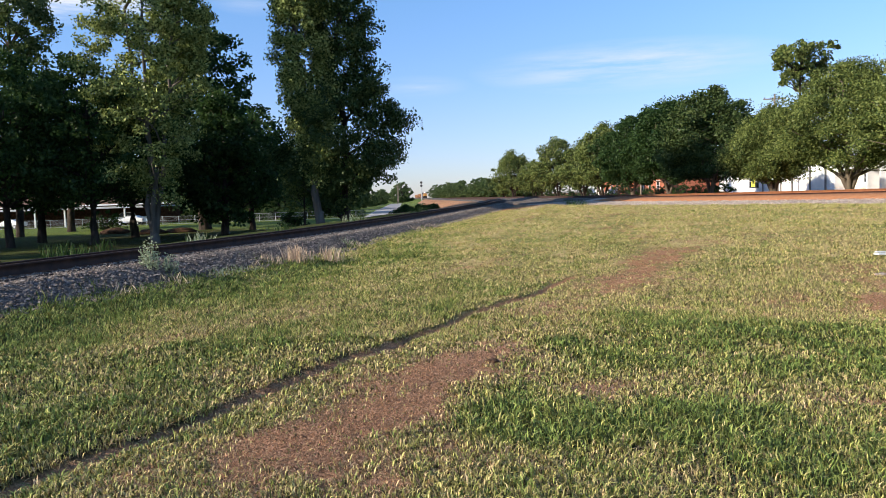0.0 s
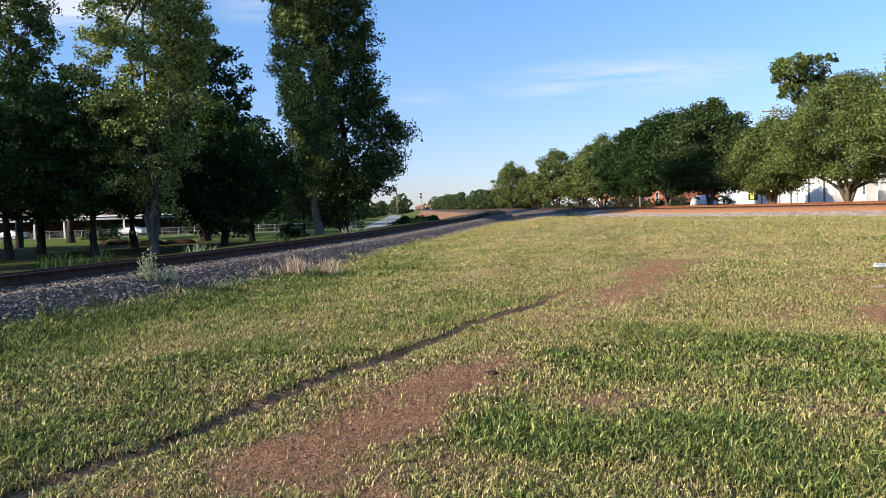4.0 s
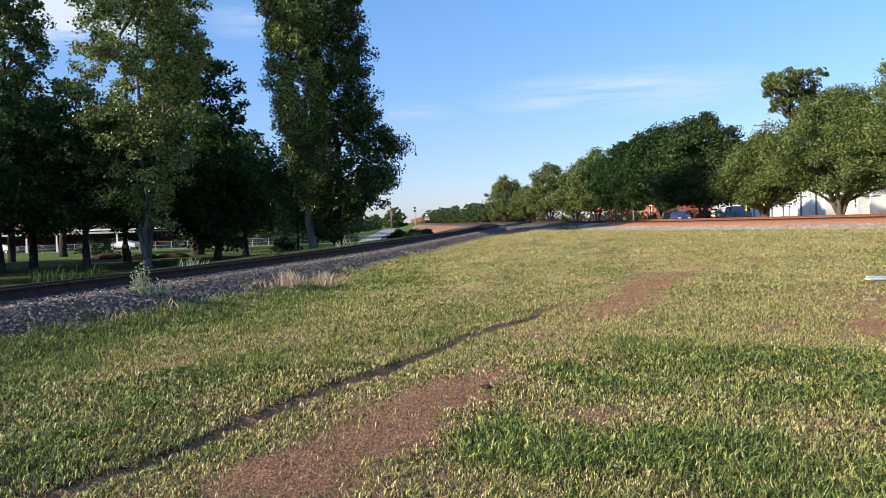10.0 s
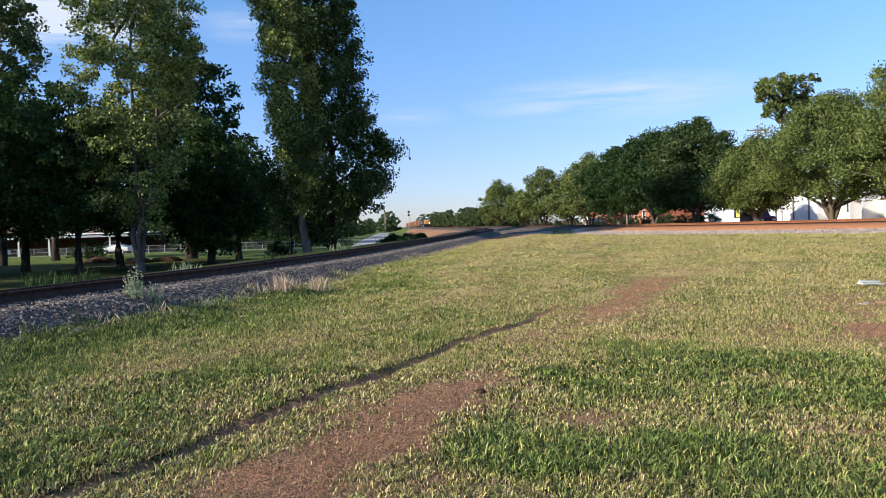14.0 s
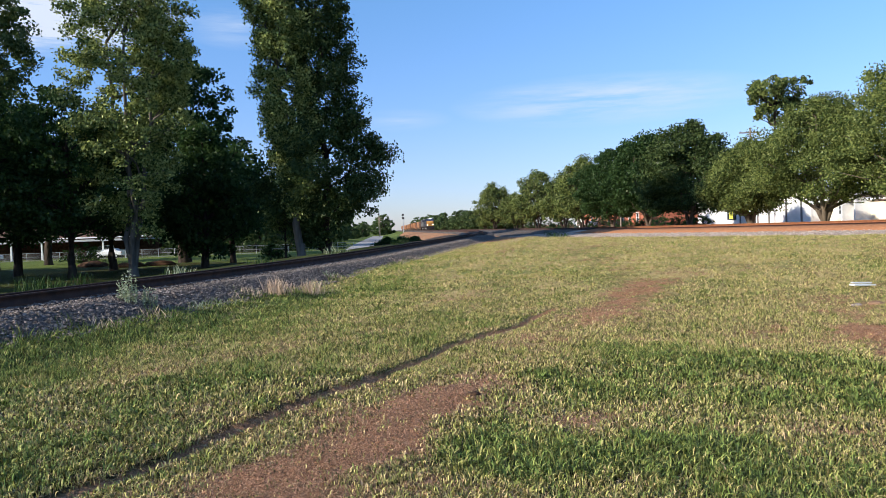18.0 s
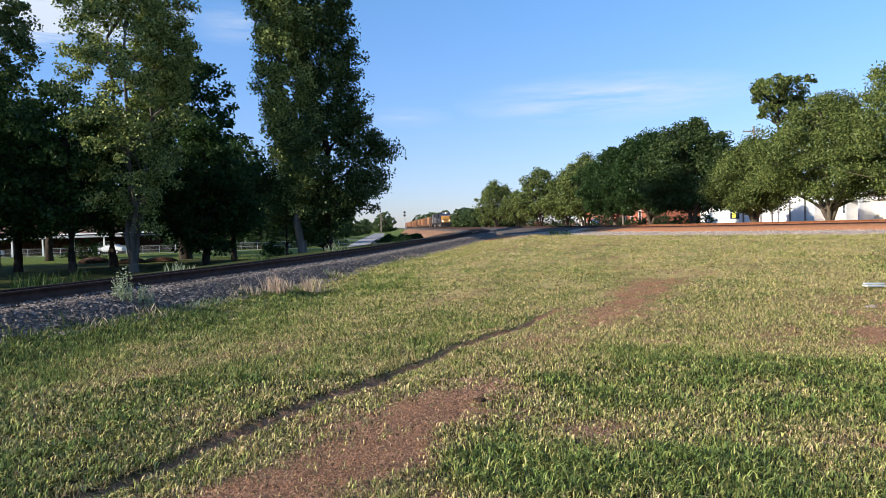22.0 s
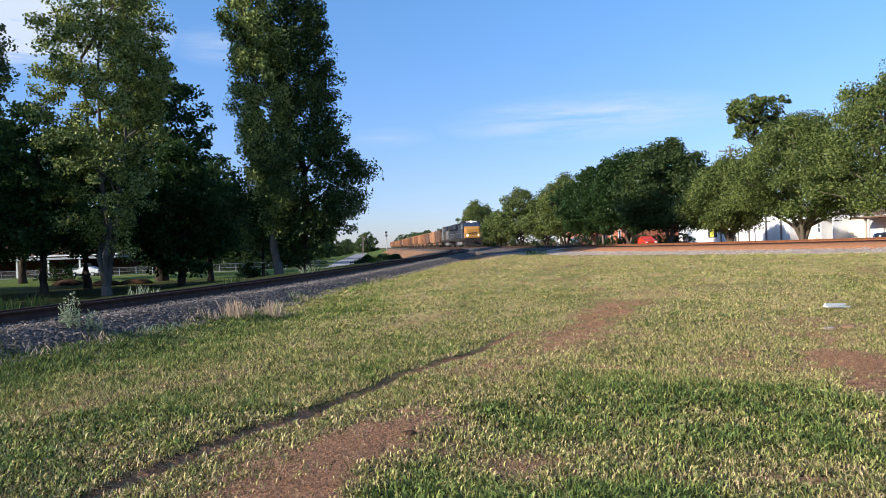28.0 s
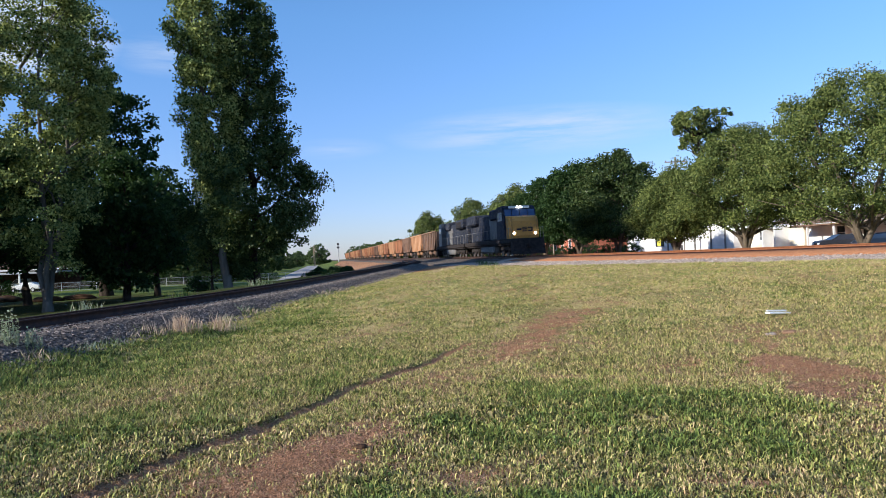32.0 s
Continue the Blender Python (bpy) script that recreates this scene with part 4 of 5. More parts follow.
# further trees of the row and the woods beyond, seen small
far_tree = tree("street_tree", "sunlit street tree further along the row", 25.0, 117.0, 11.3, 0.4, scaled(PEARLOW, 4.6), M_PEAR, M_BARK, 240, 90, 0.24, 206, stems=3, fork=0.4)
tagged(far_tree, group=ROW)
far_tree2 = tree("street_tree", "broad street tree further along the row", 24.6, 160.0, 12.5, 0.4, scaled(PEARLOW, 5.6), M_PEAR, M_BARK, 240, 80, 0.30, 207, stems=3, fork=0.4)
tagged(far_tree2, group=ROW)
for k, (tx, ty, s) in enumerate(((25.6, 136, 0.8), (22.0, 231, 1.25), (23.4, 190, 0.75), (21.6, 262, 0.6), (27, 205, 0.7), (24.6, 250, 0.5), (26, 275, 0.5), (21.5, 300, 0.55))):
    src = far_tree if k % 2 else far_tree2
    copy_thing(src, pose(tx, ty, on_ground(tx, ty), 0, 0, 70 * k) @ Matrix.Diagonal((s, s, s, 1)))
back = tree("tall_tree", "tall tree with an open flat-topped crown behind the street trees", 58.8, 124.0, 24.0, 0.5, [(0.70, 1.0), (0.75, 3.0), (0.79, 4.2), (0.83, 3.0), (0.9, 5.4), (0.96, 4.4), (1.0, 2.2)], M_PEAR, M_BARK, 105, 75, 0.36, 208, spread_r=0.75)
wood = tree("woodland_tree", "distant leafy tree of a hedgerow", -37.0, 318.0, 15.0, 0.5, [(0.02, 4.5), (0.2, 6.5), (0.5, 6.8), (0.8, 4.6), (1.0, 1.2)], M_FARLEAF, M_BARK, 120, 26, 0.95, 209)
rngw = random.Random(5)
for k in range(34):
    ty = 250 + 14 * k
    tx = line_x(MAIN_LINE, ty) + 13 + rngw.uniform(0, 14)
    s = rngw.uniform(0.40, 0.55) * (0.75 + ty / 900)
    copy_thing(wood, pose(tx, ty, on_ground(tx, ty) - 0.3, 0, 0, rngw.uniform(0, 360)) @ Matrix.Diagonal((s * 1.3, s * 1.3, s, 1)))
for tx, ty, s in ((-25, 262, 0.44), (-27.5, 275, 0.40), (-29, 290, 0.42), (-24.0, 222, 0.36), (-21.5, 418, 0.75), (-25.0, 440, 0.7), (-36, 440, 0.5), (-40, 520, 0.6), (-48, 620, 0.7), (-27, 340, 0.42)):
    copy_thing(wood, pose(tx, ty, on_ground(tx, ty) - 0.3, 0, 0, rngw.uniform(0, 360)) @ Matrix.Diagonal((s * 1.2, s * 1.2, s, 1)))
for k in range(30):
    tx, ty = -26 - 6.2 * k + rngw.uniform(-2, 2), 205 + rngw.uniform(-18, 18) - 1.2 * k
    s = rngw.uniform(0.7, 1.1)
    copy_thing(wood, pose(tx, ty, on_ground(tx, ty) - 0.3, 0, 0, rngw.uniform(0, 360)) @ Matrix.Diagonal((s, s, s, 1)))


for k in range(7):
    tx, ty = -52 + 4.6 * k, 140 + 6 * math.sin(2.3 * k)
    s = rngw.uniform(0.55, 0.8)
    copy_thing(wood, pose(tx, ty, on_ground(tx, ty) - 0.3, 0, 0, rngw.uniform(0, 360)) @ Matrix.Diagonal((s, s, s, 1)))


# ---- the train ----
M_NAVY = mat("navy_paint", (0.016, 0.020, 0.034), (0.032, 0.037, 0.053), 1.2, 0.7, 0.05, c3=(0.085, 0.078, 0.074), spec=0.08)
M_GREY = mat("grey_paint", (0.11, 0.108, 0.10), (0.20, 0.19, 0.18), 0.8, 0.6, c3=(0.13, 0.11, 0.10))
M_YELLOW = mat("yellow_paint", (0.46, 0.22, 0.045), (0.55, 0.27, 0.06), 0.9, 0.6, c3=(0.36, 0.18, 0.06))
M_BLACK = mat("black_running_gear", (0.02, 0.018, 0.018), (0.045, 0.036, 0.032), 4.0, 0.85, 0.2, spec=0.1)
M_STEEL = mat("wheel_steel", (0.16, 0.13, 0.11), (0.26, 0.22, 0.19), 5.0, 0.5, metal=0.7)
M_SCREEN = mat("windscreen_glass", (0.07, 0.10, 0.17), (0.10, 0.14, 0.22), 1.0, 0.08, metal=0.5)
M_LAMP = mat("headlight_glass", (0.9, 0.88, 0.8), (0.95, 0.92, 0.85), 1.0, 0.2, emit=8.0)
M_TAN = mat("tan_hopper_paint", (0.33, 0.175, 0.09), (0.44, 0.255, 0.14), 0.7, 0.8, 0.1, rnd=0.3, stretch=(1, 1, 0.22), c3=(0.34, 0.16, 0.07))
M_RUST = mat("rust_hopper_paint", (0.22, 0.10, 0.055), (0.32, 0.155, 0.08), 0.7, 0.85, 0.1, rnd=0.32, stretch=(1, 1, 0.22), c3=(0.20, 0.085, 0.05))
M_CHAR = mat("dark_hopper_paint", (0.10, 0.065, 0.05), (0.19, 0.12, 0.085), 0.7, 0.85, 0.1, rnd=0.32, stretch=(1, 1, 0.22), c3=(0.26, 0.14, 0.08))


def wheel_mesh():
    bm = bmesh.new()
    tube(bm, (-0.07, 0, 0), (0.07, 0, 0), 0.49, sides=20)
    tube(bm, (-0.10, 0, 0), (-0.07, 0, 0), 0.53, sides=20)
    return bm


def bogie(parent, y, axles, base, name="bogie"):
    """A truck with side frames, springs, axles and wheels."""
    bm = bmesh.new()
    for sx in (-1, 1):
        box(bm, sx * 1.02 - 0.07, sx * 1.02 + 0.07, y - base / 2 - 0.35, y + base / 2 + 0.35, 0.52, 0.82, 0.03)
        box(bm, sx * 1.02 - 0.09, sx * 1.02 + 0.09, y - 0.3, y + 0.3, 0.30, 0.62, 0.03)
        for k in range(axles):
            ay = y - base / 2 + base * k / (axles - 1)
            box(bm, sx * 1.04 - 0.1, sx * 1.04 + 0.1, ay - 0.17, ay + 0.17, 0.36, 0.66, 0.03)
    box(bm, -1.0, 1.0, y - 0.25, y + 0.25, 0.55, 0.85, 0.03)
    b = part(name, bm, M_BLACK, parent, "dark steel truck with side frames")
    for k in range(axles):
        ay = y - base / 2 + base * k / (axles - 1)
        for sx in (-1, 1):
            w = wheel_mesh()
            bmesh.ops.transform(w, matrix=Matrix.Translation((sx * 0.77, ay, 0.5)) @ Matrix.Diagonal((-sx, 1, 1, 1)), verts=w.verts)
            part("wheel", w, M_STEEL, b)
    return b


def locomotive():
    """A six-axle diesel locomotive, 22 m long, its nose towards +y, its base on the rail heads."""
    L = new("locomotive")
    part("frame", boxes((-1.5, 1.5, -10.6, 10.4, 1.12, 1.52), (-1.35, 1.35, -10.3, 10.1, 0.95, 1.14), bevel=0.04), M_BLACK, L, "black underframe with walkways")
    part("fuel_tank", boxes((-1.35, 1.35, -3.0, 3.0, 0.28, 1.05), bevel=0.18), M_GREY, L, "grey fuel tank")
    hood = part("hood", boxes((-0.92, 0.92, -9.6, 5.4, 1.52, 4.15), bevel=0.14), M_NAVY, L, "long dark blue engine hood")
    part("hood_panel", boxes((-0.935, -0.915, -0.2, 4.9, 1.7, 3.7), (0.915, 0.935, -0.2, 4.9, 1.7, 3.7)), M_GREY, hood, "weathered grey side panel")
    for y in np.arange(-9.2, 5.2, 0.72):
        part("hood_door", boxes((-0.955, -0.922, y, y + 0.62, 1.65, 3.1), bevel=0.008), M_GREY if -0.3 < y < 4.6 else M_NAVY, hood)
    for y in np.arange(-9.2, 5.2, 0.72):
        part("hood_door", boxes((0.922, 0.955, y, y + 0.62, 1.65, 3.1), bevel=0.008), M_GREY if -0.3 < y < 4.6 else M_NAVY, hood)
    rad = part("radiator", boxes((-1.45, 1.45, -9.5, -5.2, 3.35, 4.42), bevel=0.16), M_NAVY, L, "flared radiator section")
    for k in range(7):
        part("grille_slat", boxes((-1.475, -1.44, -9.1, -5.6, 3.48 + k * 0.1, 3.53 + k * 0.1)), M_BLACK, rad)
    part("dynamic_brake", boxes((-1.25, 1.25, 1.2, 4.6, 3.5, 4.5), bevel=0.12), M_NAVY, L, "dynamic brake housing")
    for y in (1.8, 2.9, 4.0):
        bm = bmesh.new()
        tube(bm, (0, y, 4.46), (0, y, 4.62), 0.46, sides=16)
        part("roof_fan", bm, M_BLACK, L)
    part("exhaust", boxes((-0.35, 0.35, -1.9, -0.8, 4.1, 4.62), bevel=0.05), M_BLACK, L, "black exhaust stack")
    cab = bmesh.new()
    prism(cab, [(5.4, 1.52), (8.25, 1.52), (8.25, 3.2), (7.9, 4.28), (7.6, 4.55), (5.5, 4.55), (5.4, 4.45)], -1.52, 1.52)
    bmesh.ops.bevel(cab, geom=[e for e in cab.edges if min(v.co.z for v in e.verts) > 3.1], offset=0.09, segments=2, affect="EDGES")
    cab = part("cab", cab, M_NAVY, L, "wide dark blue driving cab")
    for x0, x1 in ((-1.38, -0.78), (-0.7, -0.04), (0.04, 0.7), (0.78, 1.38)):
        bm = bmesh.new()
        vs = box(bm, x0, x1, -0.02, 0.02, -0.36, 0.36, 0.0, Matrix.Translation((0, 8.06, 3.84)) @ Matrix.Rotation(radians(18), 4, "X"))
        part("windshield", bm, M_SCREEN, cab, "dark windscreen pane")
    for sx in (-1, 1):
        part("side_window", boxes((sx * 1.535 - 0.015, sx * 1.535 + 0.015, 5.9, 6.75, 3.2, 3.95), (sx * 1.535 - 0.015, sx * 1.535 + 0.015, 6.85, 7.55, 3.2, 3.95)), M_SCREEN, cab)
    nose = bmesh.new()
    prism(nose, [(8.2, 1.5), (9.55, 1.5), (9.62, 1.75), (9.5, 3.05), (9.25, 3.42), (8.2, 3.58)], -1.36, 1.36)
    vs = [e for e in nose.edges if abs(e.verts[0].co.x - e.verts[1].co.x) < 1e-4 and min(v.co.y for v in e.verts) > 8.9]
    bmesh.ops.bevel(nose, geom=vs, offset=0.28, segments=3, affect="EDGES")
    nose = part("nose", nose, M_YELLOW, L, "bright yellow short nose")
    # the emblem on the nose as plain shapes
    part("emblem", boxes((-0.72, -0.30, 9.55, 9.60, 2.42, 2.52), (-0.72, -0.62, 9.55, 9.60, 2.18, 2.45), (-0.72, -0.30, 9.56, 9.61, 2.12, 2.22), (-0.2, 0.2, 9.55, 9.60, 2.3, 2.38), (-0.2, 0.2, 9.56, 9.61, 2.12, 2.2), (-0.2, 0.2, 9.55, 9.6, 2.45, 2.52), (0.3, 0.72, 9.55, 9.61, 2.25, 2.40)), M_NAVY, nose, "dark emblem of plain bars")
    for sx in (-1, 1):
        bm = bmesh.new()
        tube(bm, (sx * 0.98, 9.55, 1.98), (sx * 0.98, 9.68, 1.98), 0.11, sides=14)
        part("ditch_light", bm, M_LAMP, L, "lit ditch light")
        part("number_board", boxes((sx * 0.62 - 0.34, sx * 0.62 + 0.34, 7.86, 7.98, 4.28, 4.5), bevel=0.03), M_WHITE, cab, "white number board")
    bm = bmesh.new()
    for sx in (-1, 1):
        tube(bm, (sx * 0.13, 7.9, 4.40), (sx * 0.13, 8.04, 4.40), 0.11, sides=14)
    part("headlight", bm, M_LAMP, L, "lit twin headlight")
    plow = bmesh.new()
    prism(plow, [(9.9, 0.18), (10.75, 0.12), (10.55, 0.62), (10.4, 1.5), (10.15, 1.5), (10.1, 0.8)], -1.5, 1.5)
    part("snow_plough", plow, M_BLACK, L, "black pilot plough")
    for y0 in (10.4, -11.0):
        part("coupler", boxes((-0.16, 0.16, y0, y0 + 0.6, 0.72, 1.02), bevel=0.04), M_BLACK, L)
    for sx in (-1, 1):
        for yy in (9.95, -10.3):
            for z in (0.35, 0.68, 1.0):
                part("step", boxes((sx * 1.45 - 0.16, sx * 1.45 + 0.16, yy - 0.25, yy + 0.25, z, z + 0.05)), M_BLACK, L)
        rail = bmesh.new()
        for y in np.arange(-10.2, 5.0, 1.9):
            tube(rail, (sx * 1.45, y, 1.5), (sx * 1.45, y, 2.5), 0.022, sides=5)
        tube(rail, (sx * 1.45, -10.2, 2.5), (sx * 1.45, 5.1, 2.5), 0.022, sides=5)
        for y in (8.6, 9.5, 10.35):
            tube(rail, (sx * 1.45, y, 1.5), (sx * 1.45, y, 2.45), 0.022, sides=5)
        tube(rail, (sx * 1.45, 8.6, 2.45), (sx * 1.45, 10.35, 2.45), 0.022, sides=5)
        part("handrail", rail, M_GREY, L, "thin pale handrail")
    bogie(L, 6.6, 3, 3.7)
    bogie(L, -6.6, 3, 3.7)
    return L


def hopper(material, tint):
    """A ribbed open hopper wagon, 15.4 m long."""
    H = new("hopper_wagon")
    body = bmesh.new()
    prism(body, [(-7.0, 2.3), (-5.6, 1.15), (5.6, 1.15), (7.0, 2.3), (7.35, 2.3), (7.35, 3.78), (-7.35, 3.78), (-7.35, 2.3)], -1.52, 1.52)
    body = part("body", body, material, H, tint + " ribbed steel body")
    for sx in (-1, 1):
        for k in range(9):
            y = -7.2 + 14.4 * k / 8
            part("rib", boxes((sx * 1.52 if sx > 0 else -1.62, 1.62 if sx > 0 else -1.52, y - 0.09, y + 0.09, 2.3 if abs(y) > 5.5 else 1.2, 3.75)), material, body)
        part("top_rail", boxes((sx * 1.58 - 0.1, sx * 1.58 + 0.1, -7.45, 7.45, 3.72, 3.88), bevel=0.02), material, body)
    part("load", boxes((-1.3, 1.3, -7.0, 7.0, 3.70, 3.785)), M_DARK, H, "dark load inside")
    part("frame", boxes((-0.35, 0.35, -7.7, 7.7, 0.95, 1.25), (-1.45, 1.45, -7.4, -7.1, 1.05, 1.3), (-1.45, 1.45, 7.1, 7.4, 1.05, 1.3), bevel=0.02), M_BLACK, H)
    for sy in (-1, 1):
        bay = bmesh.new()
        box(bay, -1.1, 1.1, sy * 2.4 - 0.9, sy * 2.4 + 0.9, 0.45, 1.2, 0.15)
        part("hopper_bay", bay, material, H)
        for x0 in (-1.45, 1.3):
            part("end_post", boxes((x0, x0 + 0.15, sy * 7.4 - 0.07, sy * 7.4 + 0.07, 1.1, 3.7)), material, H)
        bogie(H, sy * 5.6, 2, 1.75)
    return H


loco_1 = tagged(locomotive(), "dark blue diesel locomotive with a bright yellow nose and lit headlights", "locomotive", "locomotives of the train")
loco_2 = tagged(copy_thing(loco_1, Matrix()), "trailing dark blue diesel locomotive with grey sides, running backwards", "locomotive")
for o in loco_2.children_recursive:
    if o.name.split(".")[0] in ("cab", "hood_panel", "nose"):
        o.material_slots[0].link, o.material_slots[0].material = "OBJECT", M_GREY
WAGONS = []
for m, tint in ((M_TAN, "tan"), (M_RUST, "rusty red-brown"), (M_CHAR, "dark brown")):
    WAGONS.append(tagged(hopper(m, tint), tint + " open hopper wagon of a freight train", "wagon", "hopper wagons of the train"))
# dark wagons stand in for stretches of tree shade on the train
order = [2, 0, 2, 1, 0, 1, 0, 2, 1, 0, 1, 0, 2, 1, 0, 1, 0, 0, 1, 2, 0, 1, 0, 1]
used, wagon_list = set(), []
for k in order:
    if k in used:
        wagon_list.append(copy_thing(WAGONS[k], Matrix()))
    else:
        used.add(k)
        wagon_list.append(WAGONS[k])


# ---- street, road, buildings ----
def strip(name, line, width, material, label, lift, kind="structure"):
    p = np.array(line, float)
    t = np.gradient(p, axis=0)
    t /= np.linalg.norm(t, axis=1)[:, None]
    n = np.column_stack([-t[:, 1], t[:, 0]])
    cols = np.linspace(-width / 2, width / 2, 5)
    v = np.stack([np.column_stack([p + n * c]) for c in cols], 1)
    z = ground_z(v[..., 0], v[..., 1]) + lift
    v = np.concatenate([v, z[..., None]], -1)
    i = np.arange(len(p) - 1)[:, None] * 5
    j = np.arange(4)[None]
    f = np.stack([i + j, i + j + 1, i + 6 + j, i + 5 + j], -1).reshape(-1, 4)
    ob = arrays(name, v.reshape(-1, 3), f[:, ::-1], material)
    return tagged(ob, label, name, kind=kind)


strip("street", [(34.8, y) for y in np.arange(-60, 900, 4.0)], 8.0, M_ASPHALT, "grey asphalt street beyond the tree row", 0.012)
strip("road", [(-9.4 - 0.049 * (y - 115), y) for y in np.arange(84, 372, 4.0)], 5.0, M_ROAD, "pale gravel road beside the railway", 0.02)


def house(name, label, category, x0, x1, y0, y1, z, h, wall, roof_h, roof, eave=0.4):
    """A house with walls of some thickness, a hipped roof and a plinth."""
    H = new(name)
    H.location = (x0, y0, z)
    w, d, t = x1 - x0, y1 - y0, 0.25
    tagged(H, label, category)
    for n, b in (("wall", (0, t, 0, d, -0.3, h)), ("wall", (w - t, w, 0, d, -0.3, h)), ("wall", (t, w - t, 0, t, -0.3, h)), ("wall", (t, w - t, d - t, d, -0.3, h))):
        part(n, boxes(b), wall, H)
    bm = bmesh.new()
    e = eave
    a = [bm.verts.new(p) for p in ((-e, -e, h), (w + e, -e, h), (w + e, d + e, h), (-e, d + e, h))]
    k = min(w, d) / 2
    b = [bm.verts.new(p) for p in ((w / 2, min(k, d / 2 - 0.01), h + roof_h), (w / 2, d - min(k, d / 2 - 0.01), h + roof_h))]
    for f in ((a[0], a[1], b[0]), (a[1], a[2], b[1], b[0]), (a[2], a[3], b[1]), (a[3], a[0], b[0], b[1]), (a[3], a[2], a[1], a[0])):
        bm.faces.new(f)
    part("roof", bm, roof, H, "pitched roof")
    part("fascia", boxes((-e - 0.03, -e, -e, d + e, h - 0.2, h + 0.02), (-e, w + e, -e - 0.03, -e, h - 0.2, h + 0.02)), M_WHITE, H)
    return H


def opening(parent, y0, y1, z0, z1, name="window", pane=None, frame_m=None):
    """A framed window or door on the street front of a house (at x = 0 of its space)."""
    w = part(name, boxes((-0.03, 0.02, y0, y1, z0, z1)), pane or M_GLASS, parent)
    f = 0.09
    part("frame", boxes((-0.08, -0.002, y0 - f, y0, z0 - f, z1 + f), (-0.08, -0.002, y1, y1 + f, z0 - f, z1 + f), (-0.08, -0.002, y0, y1, z1, z1 + f), (-0.08, -0.002, y0, y1, z0 - f, z0), (-0.06, -0.032, y0, y1, (z0 + z1) / 2 - 0.03, (z0 + z1) / 2 + 0.03)), frame_m or M_WHITE, w)
    return w


hall = house("store_building", "long white-painted shop building with a yellow window sign", "building", 48, 62, 92.5, 131, 0.45, 4.4, M_WHITE, 1.2, M_METAL)
opening(hall, 22.0, 25.6, 0.9, 2.9)
part("window_sign", boxes((-0.06, -0.035, 23.4, 24.8, 1.05, 2.75)), M_YELLOWSIGN, hall, "bright yellow poster in a window")
part("poster_print", boxes((-0.075, -0.062, 23.6, 24.6, 1.3, 1.38), (-0.075, -0.062, 23.6, 24.6, 1.55, 1.63), (-0.075, -0.062, 23.8, 24.4, 1.8, 2.4)), M_DARK, hall, "print of plain bars")
for y in (2.0, 6.0, 11.0, 14.5, 16.5, 20.5):
    part("pilaster", boxes((-0.12, 0.0, y, y + 0.3, 0, 4.3)), M_GREY, hall)
opening(hall, 15.2, 16.1, 0.0, 2.2, "door", M_DARK)

porch_house = house("house", "white and cream bungalow with a brown hipped roof and a porch", "house", 50, 60, 56, 79.5, 0.45, 2.7, M_WHITE, 1.9, M_SHINGLE, 0.7)
for y in (5, 9.5, 17.0):
    opening(porch_house, y, y + 1.3, 0.9, 2.3)
opening(porch_house, 13.2, 14.2, 0.05, 2.1, "door", M_DARK)
for y in (3, 7.5, 12, 15.5, 20):
    part("porch_post", boxes((-2.3, -2.12, y, y + 0.18, -0.1, 2.45)), M_WHITE, porch_house)
part("porch_roof", boxes((-2.6, 0, 1.5, 22.5, 2.45, 2.62)), M_SHINGLE, porch_house, "low porch roof")
wing = house("house_wing", "cream-walled low house with a gabled entrance", "house", 50, 62, 80.2, 92.0, 0.45, 2.8, M_CREAM, 1.6, M_SHINGLE, 0.4)
part("entrance", boxes((-1.8, 0, 3.0, 3.25, 0, 2.7), (-1.8, 0, 5.6, 5.85, 0, 2.7), (-1.9, 0, 2.9, 5.95, 2.7, 2.95), (-0.05, -0.01, 3.3, 5.5, 0, 2.7)), M_WHITE, wing, "white entrance porch")
opening(wing, 3.8, 4.9, 0.0, 2.1, "door", M_DARK)
opening(wing, 8.5, 9.4, 1.2, 2.2)

church = house("brick_building", "red brick building with white columns", "building", 44, 60, 143, 205, 0.45, 5.2, M_BRICK, 3.0, M_SHINGLE, 0.5)
for k in range(5):
    bm = bmesh.new()
    tube(bm, (-1.6, 58 + 2.2 * k, -0.2), (-1.6, 58 + 2.2 * k, 4.9), 0.34, 0.29, 12)
    part("column", bm, M_WHITE, church, "white round column")
part("entablature", boxes((-2.2, 0, 56.5, 68, 4.9, 5.7)), M_WHITE, church)
for k in range(9):
    opening(church, 4 + 6 * k, 5.6 + 6 * k, 1.0, 3.0)

# an open car shed in the park to the west
shed = new("car_shed")
shed.location = (-82, 118.5, -1.2)
tagged(shed, "long open car shed with white posts and a flat roof", "shed")
part("roof", boxes((-6, 38, -0.4, 9, 2.75, 2.95)), M_METAL, shed, "flat roof")
part("fascia", boxes((-6.02, 38.02, -0.46, -0.4, 2.68, 2.98)), M_METAL, shed, "pale metal fascia")
# wall colour darkened for the shade under the roof
part("back_wall", boxes((-6, 38, 8.7, 9, -0.2, 2.75)), M_SHADEBRICK, shed)
for k in range(10):
    part("post", boxes((37.1 - 4.67 * k, 37.32 - 4.67 * k, -0.25, -0.03, -0.2, 2.75)), M_WHITE, shed)
lodge = house("brick_house", "low brick building with a dark roof behind the car shed", "building", -90, -46, 131, 142, -1.2, 3.4, M_SHADEBRICK, 2.2, M_SHINGLE)

